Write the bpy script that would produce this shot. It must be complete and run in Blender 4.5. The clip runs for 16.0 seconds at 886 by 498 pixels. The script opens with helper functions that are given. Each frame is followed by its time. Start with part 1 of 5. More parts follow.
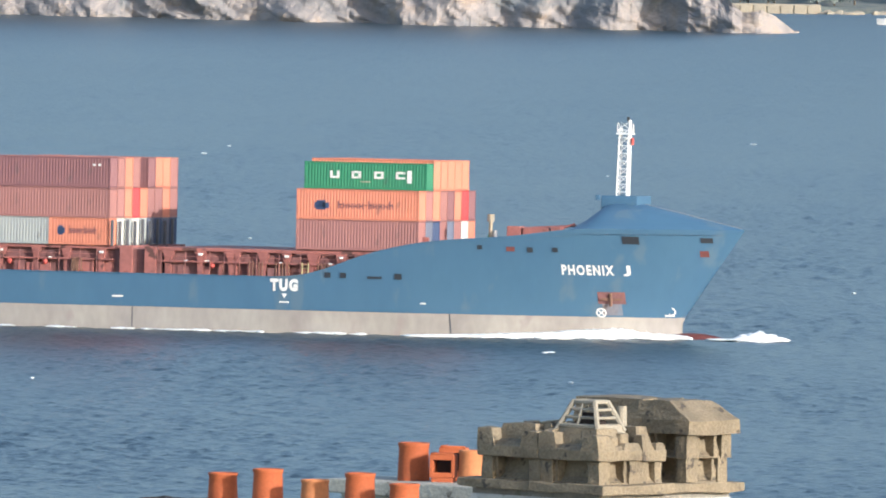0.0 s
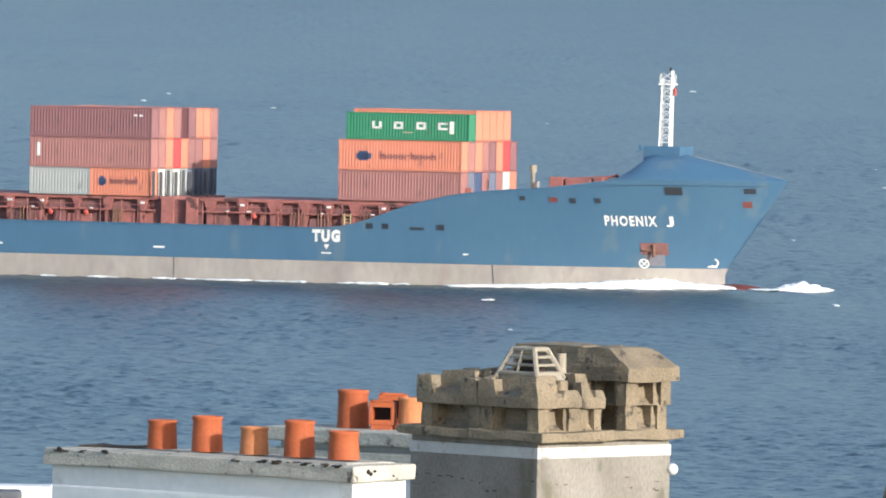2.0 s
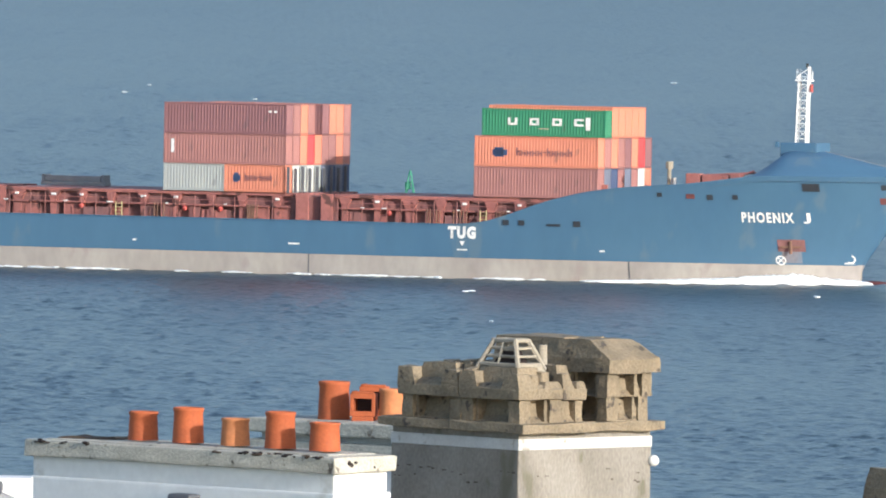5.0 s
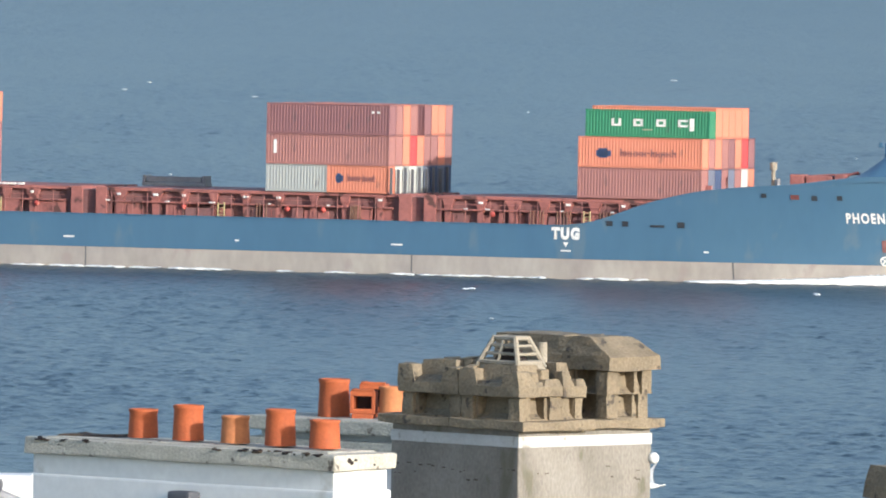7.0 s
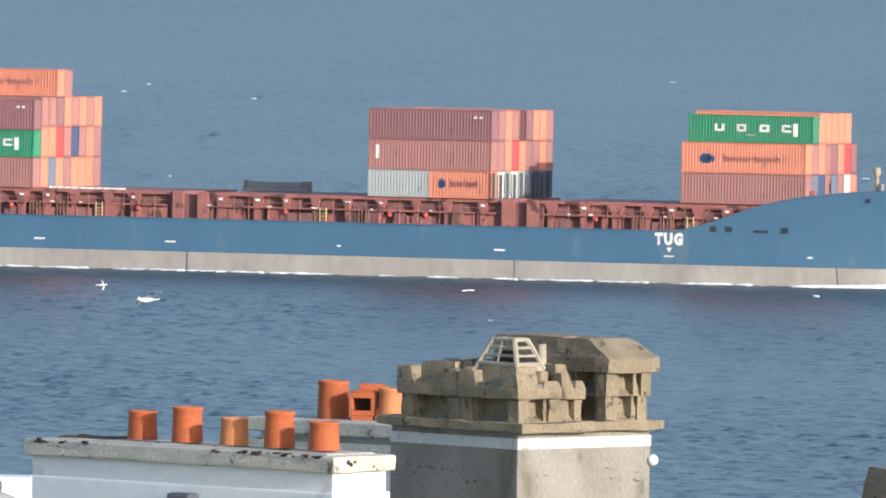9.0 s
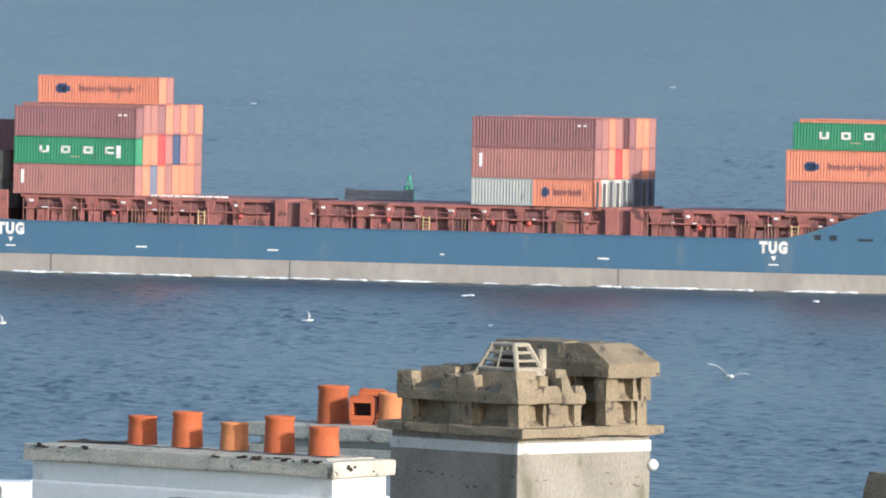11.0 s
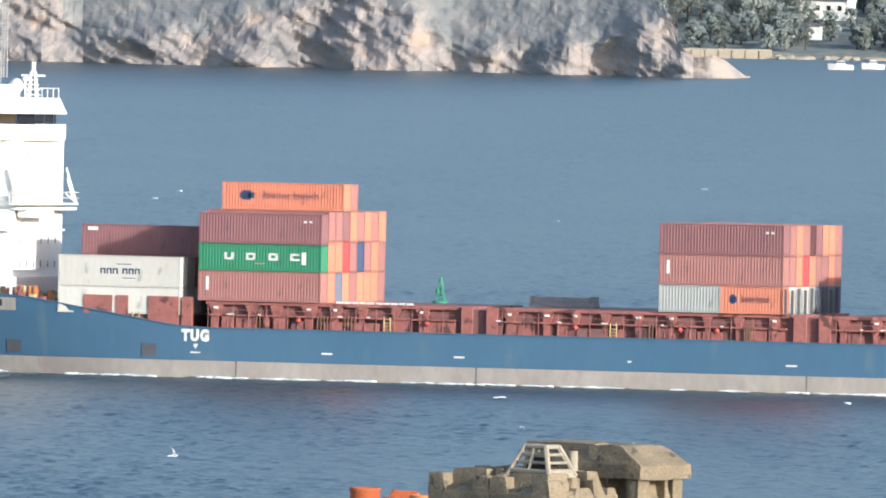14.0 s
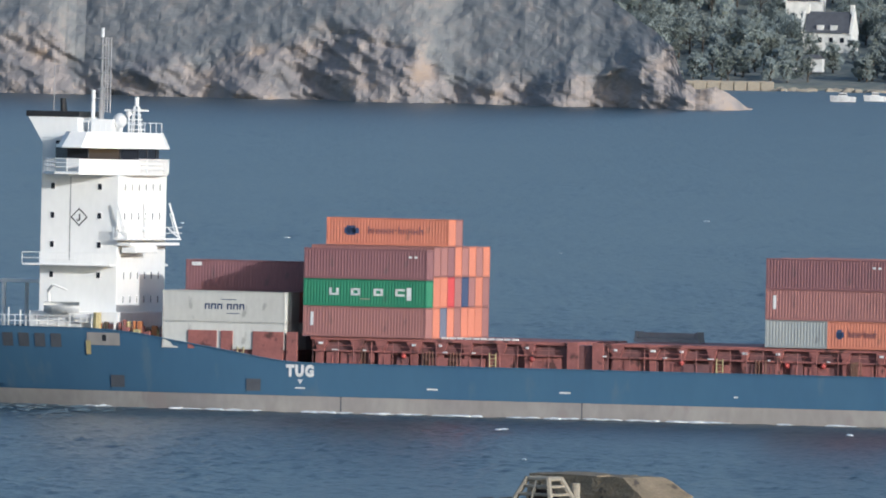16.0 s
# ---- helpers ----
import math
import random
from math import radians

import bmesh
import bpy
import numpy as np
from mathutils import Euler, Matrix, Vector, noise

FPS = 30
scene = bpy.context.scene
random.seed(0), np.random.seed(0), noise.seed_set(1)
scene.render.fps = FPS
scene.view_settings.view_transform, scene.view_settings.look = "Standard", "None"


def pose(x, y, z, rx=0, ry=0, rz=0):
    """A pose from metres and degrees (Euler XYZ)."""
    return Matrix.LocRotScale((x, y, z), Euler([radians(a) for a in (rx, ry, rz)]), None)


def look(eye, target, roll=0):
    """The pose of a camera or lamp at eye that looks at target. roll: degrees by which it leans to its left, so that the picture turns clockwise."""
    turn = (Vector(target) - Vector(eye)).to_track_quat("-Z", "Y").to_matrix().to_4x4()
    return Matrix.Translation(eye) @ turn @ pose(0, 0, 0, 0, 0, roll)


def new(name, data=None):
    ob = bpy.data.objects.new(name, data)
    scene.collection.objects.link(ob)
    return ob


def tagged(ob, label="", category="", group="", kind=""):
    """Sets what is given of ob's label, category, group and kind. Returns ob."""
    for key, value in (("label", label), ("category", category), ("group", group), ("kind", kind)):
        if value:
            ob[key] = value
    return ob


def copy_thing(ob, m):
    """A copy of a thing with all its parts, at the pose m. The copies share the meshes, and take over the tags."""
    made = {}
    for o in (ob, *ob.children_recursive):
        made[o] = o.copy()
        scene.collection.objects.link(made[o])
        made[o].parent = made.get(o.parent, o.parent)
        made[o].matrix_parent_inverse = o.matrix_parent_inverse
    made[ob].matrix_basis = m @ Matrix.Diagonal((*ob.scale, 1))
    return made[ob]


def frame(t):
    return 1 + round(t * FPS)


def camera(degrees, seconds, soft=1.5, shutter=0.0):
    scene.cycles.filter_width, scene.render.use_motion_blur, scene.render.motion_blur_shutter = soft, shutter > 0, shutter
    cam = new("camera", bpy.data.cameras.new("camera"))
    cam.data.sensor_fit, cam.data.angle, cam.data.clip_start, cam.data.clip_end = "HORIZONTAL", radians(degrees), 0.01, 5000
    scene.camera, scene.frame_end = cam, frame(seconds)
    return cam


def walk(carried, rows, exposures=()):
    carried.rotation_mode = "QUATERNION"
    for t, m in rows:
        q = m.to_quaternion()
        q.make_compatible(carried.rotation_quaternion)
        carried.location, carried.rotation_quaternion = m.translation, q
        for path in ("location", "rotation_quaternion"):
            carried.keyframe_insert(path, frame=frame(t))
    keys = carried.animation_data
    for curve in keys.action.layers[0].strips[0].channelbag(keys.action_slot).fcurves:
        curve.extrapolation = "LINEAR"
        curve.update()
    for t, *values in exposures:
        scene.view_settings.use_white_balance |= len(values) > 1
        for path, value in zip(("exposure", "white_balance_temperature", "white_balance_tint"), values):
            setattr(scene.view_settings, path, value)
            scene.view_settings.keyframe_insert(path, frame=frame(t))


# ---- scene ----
# The camera stands on a height over the bay and pans and tilts a little.
cam = camera(3.244, 16.0, soft=1.9)
EYE_Z = 55.0
ROLL = 0.92
# seconds, turn to the left, tilt below the horizon
PAN = [(0.0, 0.2950, 1.7906), (0.5, 0.2916, 1.8126), (1.0, 0.2685, 1.8566), (1.5, 0.2042, 1.9190), (2.0, 0.0701, 1.9800),
       (2.5, 0.0065, 1.9997), (3.0, 0.0, 2.0011), (3.5, 0.0, 2.0042), (4.0, 0.0, 2.0073), (4.5, -0.0032, 2.0074),
       (5.0, -0.0001, 2.0105), (7.5, -0.0003, 2.0200), (8.0, -0.0031, 2.0042), (8.5, -0.0033, 2.0137), (11.0, -0.0030, 1.9947),
       (11.5, 0.0005, 1.9757), (12.0, 0.0524, 1.8974), (12.5, 0.1116, 1.7687), (13.0, 0.1383, 1.6868), (13.5, 0.1369, 1.6693),
       (14.0, 0.1186, 1.6232), (14.5, 0.1274, 1.5702), (15.0, 0.1632, 1.5162), (15.5, 0.1571, 1.5002), (16.0, 0.1284, 1.5061)]
walk(cam, [(t, pose(0, 0, EYE_Z, 90 - p, 0, a) @ pose(0, 0, 0, 0, 0, ROLL)) for t, a, p in PAN],
     [(0.0, 0.95, 5950, 10), (2.5, 0.86, 5950, 10), (12.0, 0.86, 5950, 10), (13.5, 0.97, 5950, 10), (14.5, 0.95, 5920, 10), (15.0, 0.78, 5850, 10), (15.5, 0.50, 5720, 10), (16.0, 0.17, 5600, 10)])

# ---- light ----
SUN_EL, SUN_X, SUN_Y = 14.5, 0.690, -0.724
world = bpy.data.worlds.new("sky")
scene.world = world
world.use_nodes = True
wn = world.node_tree.nodes
sky = wn.new("ShaderNodeTexSky")
sky.sky_type, sky.sun_disc = "NISHITA", False
sky.sun_elevation, sky.sun_rotation = radians(SUN_EL), math.atan2(SUN_X, SUN_Y)
sky.altitude, sky.air_density, sky.dust_density = 50, 1.0, 1.6
wn["Background"].inputs["Strength"].default_value = 0.135
world.node_tree.links.new(sky.outputs[0], wn["Background"].inputs["Color"])
sun = new("sun", bpy.data.lights.new("sun", "SUN"))
sun.data.energy, sun.data.angle, sun.data.color = 2.9, radians(0.5), (1.0, 0.93, 0.82)
ce = math.cos(radians(SUN_EL))
sun.matrix_world = look((SUN_X * 300 * ce, SUN_Y * 300 * ce, 300 * math.sin(radians(SUN_EL))), (0, 0, 0))


# ---- materials ----
def surface(name, col, rough=0.6, metal=0.0, col2=None, scale=1.0, amount=0.5, bump=0.15, fine=8.0, streak=1.0, col3=None, amount3=0.3,
            scale3=0.4, spread=0.0, rub=0.12):
    """A painted, worn or stony surface: broad stains (col2), sparse patches (col3), grain in value and relief."""
    m = bpy.data.materials.new(name)
    m.use_nodes = True
    nt = m.node_tree
    n, l = nt.nodes, nt.links
    b = n["Principled BSDF"]
    b.inputs["Roughness"].default_value, b.inputs["Metallic"].default_value = rough, metal
    tc = n.new("ShaderNodeTexCoord")
    mp = n.new("ShaderNodeMapping")
    mp.inputs["Scale"].default_value = (1, 1, streak)
    l.new(tc.outputs["Object"], mp.inputs["Vector"])

    def noise_at(s, detail, low, high):
        t = n.new("ShaderNodeTexNoise")
        t.inputs["Scale"].default_value, t.inputs["Detail"].default_value = s, detail
        l.new(mp.outputs[0], t.inputs["Vector"])
        r = n.new("ShaderNodeMapRange")
        r.inputs["From Min"].default_value, r.inputs["From Max"].default_value = low, high
        l.new(t.outputs["Fac"], r.inputs["Value"])
        return r.outputs[0]

    def mixed(fac, a, bcol, blend="MIX"):
        x = n.new("ShaderNodeMix")
        x.data_type, x.blend_type = "RGBA", blend
        if hasattr(fac, "is_linked"):
            l.new(fac, x.inputs[0])
        else:
            x.inputs[0].default_value = fac
        for k, v in ((6, a), (7, bcol)):
            if hasattr(v, "is_linked"):
                l.new(v, x.inputs[k])
            else:
                x.inputs[k].default_value = (*v, 1)
        return x.outputs[2]

    c2 = col2 or tuple(v * 0.7 for v in col)
    broad = noise_at(scale, 6, 0.5 - 0.25 * (1.2 - amount), 0.5 + 0.3)
    out = mixed(broad, col, c2)
    grain = noise_at(scale * fine, 4, 0.3, 0.7)
    dark = mixed(grain, (1 - rub,) * 3, (1 + rub * 0.6,) * 3)
    out = mixed(1.0, out, dark, "MULTIPLY")
    if col3:
        out = mixed(noise_at(scale3, 8, 0.72 - amount3 * 0.5, 0.76 - amount3 * 0.4), out, col3)
    if spread:
        oi = n.new("ShaderNodeObjectInfo")
        hsv = n.new("ShaderNodeHueSaturation")
        r = n.new("ShaderNodeMapRange")
        r.inputs["To Min"].default_value, r.inputs["To Max"].default_value = 1 - spread, 1 + spread
        l.new(oi.outputs["Random"], r.inputs["Value"])
        l.new(r.outputs[0], hsv.inputs["Value"])
        l.new(out, hsv.inputs["Color"])
        out = hsv.outputs[0]
    l.new(out, b.inputs["Base Color"])
    if bump:
        bp = n.new("ShaderNodeBump")
        bp.inputs["Strength"].default_value = bump
        bp.inputs["Distance"].default_value = 0.3 / (scale * fine)
        l.new(grain, bp.inputs["Height"])
        l.new(bp.outputs[0], b.inputs["Normal"])
    return m


def glossy_dark(name, col, rough=0.08):
    m = bpy.data.materials.new(name)
    m.use_nodes = True
    b = m.node_tree.nodes["Principled BSDF"]
    b.inputs["Base Color"].default_value, b.inputs["Roughness"].default_value, b.inputs["IOR"].default_value = (*col, 1), rough, 1.3
    return m


M = {
    "blue": surface("blue_hull_paint", (0.057, 0.132, 0.223), 0.5, col2=(0.068, 0.148, 0.234), scale=0.18, fine=6, streak=0.35, bump=0.03, rub=0.03,
                    col3=(0.090, 0.155, 0.22), amount3=0.28, scale3=0.3),
    "boot": surface("grey_boot_paint", (0.36, 0.335, 0.305), 0.6, col2=(0.255, 0.225, 0.215), scale=0.16, fine=7, streak=0.5, bump=0.06,
                    col3=(0.29, 0.25, 0.235), amount3=0.22, scale3=0.35),
    "rustrun": surface("rust_on_blue_paint", (0.14, 0.20, 0.27), 0.7, col2=(0.24, 0.16, 0.14), scale=0.9, fine=5, streak=0.3, bump=0.0),
    "antifoul": surface("red_antifouling", (0.17, 0.05, 0.045), 0.7, scale=0.4),
    "deckred": surface("red_oxide_paint", (0.34, 0.125, 0.108), 0.65, col2=(0.25, 0.10, 0.09), scale=0.5, fine=5, col3=(0.10, 0.045, 0.04), amount3=0.3, scale3=0.7),
    # Darker oxide red; on the hatch coamings it stands for recess shade.
    "deckdark": surface("dark_and_shaded_oxide_paint", (0.23, 0.10, 0.095), 0.7, col2=(0.16, 0.085, 0.085), scale=0.5, fine=5),
    "shipwhite": surface("white_ship_paint", (0.85, 0.845, 0.82), 0.5, col2=(0.82, 0.81, 0.78), scale=0.35, fine=6, streak=0.4, bump=0.03, rub=0.03),
    "mark": surface("white_marking_paint", (0.82, 0.82, 0.80), 0.6, scale=1.5, bump=0.0),
    "dark": surface("dark_opening", (0.03, 0.035, 0.045), 0.6, scale=1),
    "glass": glossy_dark("dark_window_glass", (0.02, 0.022, 0.03)),
    "yellow": surface("yellow_paint", (0.54, 0.45, 0.22), 0.55, scale=1.5),
    "redbright": surface("bright_red_paint", (0.50, 0.085, 0.07), 0.5, scale=1.5),
    "black": surface("black_paint", (0.02, 0.02, 0.022), 0.5, scale=1.0),
    "steel": surface("grey_steel", (0.35, 0.35, 0.36), 0.5, 0.3, scale=1.0),
    "greenpaint": surface("green_buoy_paint", (0.05, 0.27, 0.17), 0.5, scale=1.2),
    "foam": surface("white_foam", (0.85, 0.87, 0.88), 0.85, col2=(0.70, 0.76, 0.80), scale=0.8, fine=5, bump=0.4),
    "thinfoam": surface("thin_bubbly_foam", (0.24, 0.31, 0.34), 0.8, col2=(0.16, 0.23, 0.27), scale=1.2, fine=5, bump=0.3),
    "terracotta": surface("terracotta", (0.45, 0.11, 0.035), 0.8, col2=(0.34, 0.08, 0.028), scale=4, fine=9, bump=0.15, col3=(0.30, 0.09, 0.045),
                          amount3=0.2, scale3=7, spread=0.14),
    "terrapale": surface("pale_terracotta", (0.50, 0.19, 0.075), 0.8, col2=(0.48, 0.18, 0.07), scale=3, fine=9, bump=0.15),
    "moss": surface("dry_moss", (0.10, 0.062, 0.045), 0.95, col2=(0.07, 0.06, 0.04), scale=6, fine=8, bump=0.8),
    "rust": surface("rusty_steel", (0.23, 0.125, 0.085), 0.85, col2=(0.16, 0.085, 0.06), scale=3, fine=6),
    "soot": surface("soot", (0.03, 0.02, 0.018), 0.9, scale=4),
    "cast": surface("weathered_cast_concrete", (0.265, 0.212, 0.142), 0.92, col2=(0.145, 0.115, 0.078), scale=2.8, amount=0.85, fine=12, bump=0.7, rub=0.2,
                    col3=(0.085, 0.07, 0.055), amount3=0.19, scale3=8),
    "castpale": surface("pale_cast_concrete", (0.38, 0.34, 0.27), 0.92, col2=(0.27, 0.235, 0.18), scale=3, fine=14, bump=0.5),
    "render": surface("grey_cement_render", (0.30, 0.275, 0.24), 0.92, col2=(0.165, 0.148, 0.122), scale=1.9, fine=18, bump=0.5, rub=0.16, streak=0.6,
                      col3=(0.15, 0.138, 0.10), amount3=0.24, scale3=2.2),
    "band": surface("white_painted_band", (0.56, 0.56, 0.545), 0.8, col2=(0.45, 0.44, 0.415), scale=5, fine=8, bump=0.2, rub=0.1, col3=(0.32, 0.30, 0.26), amount3=0.2, scale3=6),
    "whitewash": surface("white_painted_render", (0.80, 0.80, 0.79), 0.85, col2=(0.73, 0.73, 0.72), scale=0.8, fine=14, bump=0.04, streak=1.0, rub=0.05,
                         col3=(0.62, 0.61, 0.58), amount3=0.10, scale3=2.0),
    "coping": surface("lichened_coping", (0.56, 0.53, 0.45), 0.95, col2=(0.36, 0.335, 0.285), scale=3.0, fine=12, bump=0.6, rub=0.2,
                      col3=(0.12, 0.10, 0.08), amount3=0.20, scale3=6),
    "slate": surface("slate_roof", (0.10, 0.105, 0.12), 0.7, scale=0.8),
    "housewall": surface("white_house_wall", (0.78, 0.77, 0.72), 0.85, scale=0.6),
    "bark": surface("bark", (0.10, 0.08, 0.06), 0.9, scale=2),
    "gullwhite": surface("white_feathers", (0.82, 0.82, 0.80), 0.8, scale=8, bump=0.1),
    "gullgrey": surface("grey_feathers", (0.42, 0.45, 0.49), 0.8, scale=8, bump=0.1),
}
BOX = {k: surface(k + "_container_paint", c, 0.55, col2=tuple(v * 0.86 for v in c), scale=0.35, fine=7, streak=0.5, bump=0.03, rub=0.04,
                  col3=tuple(v * 0.62 + 0.02 for v in c), amount3=0.16, scale3=0.8, spread=0.06)
       for k, c in dict(brown=(0.325, 0.148, 0.135), maroon=(0.235, 0.108, 0.115), orange=(0.60, 0.215, 0.135), green=(0.03, 0.21, 0.11), red=(0.52, 0.06, 0.065),
                        navy=(0.045, 0.075, 0.16), silver=(0.35, 0.37, 0.36), white=(0.60, 0.595, 0.55), slateblue=(0.14, 0.16, 0.22)).items()}


# ---- mesh helpers ----
def part(name, bm, material, parent=None, label=""):
    me = bpy.data.meshes.new(name)
    bm.to_mesh(me)
    bm.free()
    me.materials.append(material)
    ob = new(name, me)
    ob.parent = parent
    if label:
        ob["label"] = label
    return ob


def thing(name, label, category, group="", kind=""):
    return tagged(new(name), label, category, group, kind)


def box(bm, x0, x1, y0, y1, z0, z1, bevel=0.0, turn=None):
    m = Matrix.Translation(((x0 + x1) / 2, (y0 + y1) / 2, (z0 + z1) / 2)) @ Matrix.Diagonal((x1 - x0, y1 - y0, z1 - z0, 1))
    g = bmesh.ops.create_cube(bm, size=1, matrix=(turn @ m) if turn else m)
    if bevel:
        es = list({e for v in g["verts"] for e in v.link_edges})
        bmesh.ops.bevel(bm, geom=es, offset=bevel, segments=2, affect="EDGES", profile=0.6)
    return bm


def rod(bm, a, b, r0, r1=None, n=8):
    a, b = Vector(a), Vector(b)
    d = b - a
    m = Matrix.Translation((a + b) / 2) @ d.to_track_quat("Z", "Y").to_matrix().to_4x4()
    bmesh.ops.create_cone(bm, cap_ends=True, segments=n, radius1=r0, radius2=r0 if r1 is None else r1, depth=d.length, matrix=m)
    return bm


def lathe(bm, rings, n=24):
    """Rings of (radius, height), joined into a closed skin."""
    loops = [[bm.verts.new((r * math.cos(2 * math.pi * i / n), r * math.sin(2 * math.pi * i / n), z)) for i in range(n)] for r, z in rings]
    for a, b in zip(loops, loops[1:]):
        for i in range(n):
            bm.faces.new((a[i], a[(i + 1) % n], b[(i + 1) % n], b[i]))
    return bm


def prism(bm, outline, z0, z1, scale_top=1.0):
    lo = [bm.verts.new((x, y, z0)) for x, y in outline]
    cx, cy = sum(p[0] for p in outline) / len(outline), sum(p[1] for p in outline) / len(outline)
    hi = [bm.verts.new((cx + (x - cx) * scale_top, cy + (y - cy) * scale_top, z1)) for x, y in outline]
    k = len(outline)
    for i in range(k):
        bm.faces.new((lo[i], lo[(i + 1) % k], hi[(i + 1) % k], hi[i]))
    bm.faces.new(lo[::-1]), bm.faces.new(hi)
    return bm


def grid(bm, rows):
    """A skin over rows of points."""
    vs = [[bm.verts.new(p) for p in r] for r in rows]
    for a, b in zip(vs, vs[1:]):
        for i in range(len(a) - 1):
            bm.faces.new((a[i], a[i + 1], b[i + 1], b[i]))
    return bm


def smooth(ob):
    ob.data.polygons.foreach_set("use_smooth", [True] * len(ob.data.polygons))
    return ob


B = bmesh.new

# ---- sea ----
def sea_material():
    m = bpy.data.materials.new("sea_water")
    m.use_nodes = True
    n, l = m.node_tree.nodes, m.node_tree.links
    b = n["Principled BSDF"]
    b.inputs["Roughness"].default_value, b.inputs["IOR"].default_value = 0.32, 1.33
    tc = n.new("ShaderNodeTexCoord")
    t1 = n.new("ShaderNodeTexNoise")
    t1.inputs["Scale"].default_value, t1.inputs["Detail"].default_value = 0.02, 4
    l.new(tc.outputs["Object"], t1.inputs["Vector"])
    x = n.new("ShaderNodeMix")
    x.data_type = "RGBA"
    l.new(t1.outputs["Fac"], x.inputs[0])
    x.inputs[6].default_value, x.inputs[7].default_value = (0.028, 0.053, 0.072, 1), (0.046, 0.078, 0.100, 1)
    l.new(x.outputs[2], b.inputs["Base Color"])
    t2 = n.new("ShaderNodeTexNoise")
    t2.inputs["Scale"].default_value, t2.inputs["Detail"].default_value = 1.1, 5
    l.new(tc.outputs["Object"], t2.inputs["Vector"])
    bp = n.new("ShaderNodeBump")
    bp.inputs["Strength"].default_value, bp.inputs["Distance"].default_value = 0.5, 0.4
    l.new(t2.outputs["Fac"], bp.inputs["Height"])
    l.new(bp.outputs[0], b.inputs["Normal"])
    return m


def sea_sheet():
    """One sheet to the horizon, with wind waves where it is seen."""
    rng = np.random.default_rng(3)
    xs = np.concatenate(([-4500, -1500, -500, -200], np.arange(-118, -50, 1.2), np.arange(-50, 50, 0.42), np.arange(50, 118.1, 1.2), [200, 500, 1500, 4500]))
    ys, y = [-4500, -1500, -300, 300, 700, 950], 1040.0
    while y < 3640:
        ys.append(y)
        y += 0.64 * (y / 1300) ** 1.5
    ys = np.array(ys + [3800, 4200, 4900])
    X, Y = np.meshgrid(xs, ys)
    Z = np.zeros_like(X)
    for k in range(60):
        wl = 1.05 * 1.029 ** k
        a = radians(200) + rng.uniform(-1, 1) * 1.35
        kx, ky, ph = 2 * math.pi / wl * math.cos(a), 2 * math.pi / wl * math.sin(a), rng.random() * 6.28
        Z += 0.0094 * wl ** 0.15 * np.sin(kx * X + ky * Y + ph)
    Z += 0.45 * np.abs(Z) - 0.03
    gust = 0.75 + 0.25 * np.sin(X * 0.05 + Y * 0.013) * np.sin(Y * 0.021 - X * 0.017)
    inside = np.clip((118 - np.abs(X)) / 10, 0, 1) * np.clip((Y - 1040) / 30, 0, 1) * np.clip((3600 - Y) / 60, 0, 1)
    Z *= gust * inside * np.interp(Y, [1080, 1500, 2300, 3200], [0.95, 1.0, 0.85, 0.7])
    ny, nx = X.shape
    me = bpy.data.meshes.new("sea")
    idx = np.arange(nx * ny).reshape(ny, nx)
    quads = np.stack((idx[:-1, :-1], idx[:-1, 1:], idx[1:, 1:], idx[1:, :-1]), -1).reshape(-1, 4)
    me.from_pydata(np.stack((X, Y, Z), -1).reshape(-1, 3).tolist(), [], quads.tolist())
    me.materials.append(sea_material())
    ob = new("water", me)
    smooth(ob)
    return tagged(ob, "wind-rippled blue sea with small waves", "sea", kind="structure")


sea_sheet()


def lump(bm, x, y, z, lx, ly, h, rng):
    """An uneven low mound of foam."""
    g = bmesh.ops.create_icosphere(bm, subdivisions=2, radius=1, matrix=Matrix.Translation((x, y, z)) @ Matrix.Diagonal((lx, ly, h, 1)))
    for v in g["verts"]:
        v.co += Vector((rng.uniform(-1, 1) * lx, rng.uniform(-1, 1) * ly, rng.uniform(-1, 1) * h)) * 0.16


def whitecaps():
    rng = random.Random(8)
    bm = B()
    for _ in range(20):
        y = rng.uniform(1090, 2300)
        x = rng.uniform(-1, 1) * y * 0.032
        s = rng.uniform(0.10, 0.30) * (y / 1500) ** 0.5
        for _ in range(rng.randint(1, 3)):
            lump(bm, x + rng.uniform(-1, 1) * s, y + rng.uniform(-1, 1), 0.24, s * rng.uniform(0.7, 1.5), 0.4, rng.uniform(0.06, 0.11), rng)
    tagged(part("whitecaps", bm, M["foam"]), "scattered small white wave crests on the sea", "foam", kind="stuff")


whitecaps()

# ---- hull form ----
BEAM = 11.7
LEVEL = 2.2


def table(rows, x):
    return float(np.interp(x, [r[0] for r in rows], [r[1] for r in rows]))


SHEER = [(-112, 8.1), (-97, 8.1), (-93, 7.8), (-90, 7.3), (-84, 6.4), (-79, 5.55), (-76, 5.3), (0.5, 5.3), (3, 5.75), (5, 6.5), (8, 7.65), (12.6, 8.8), (17, 9.3), (22, 9.65),
         (28.5, 10.6), (46, 10.7)]


def sheer(x):
    return sum(table(SHEER, x + d) for d in (-1.5, -0.7, 0, 0.7, 1.5)) / 5


def stem(z):
    return 36.6 if z <= 1.8 else 36.6 + (z - 1.8) * 6.0 / 8.8


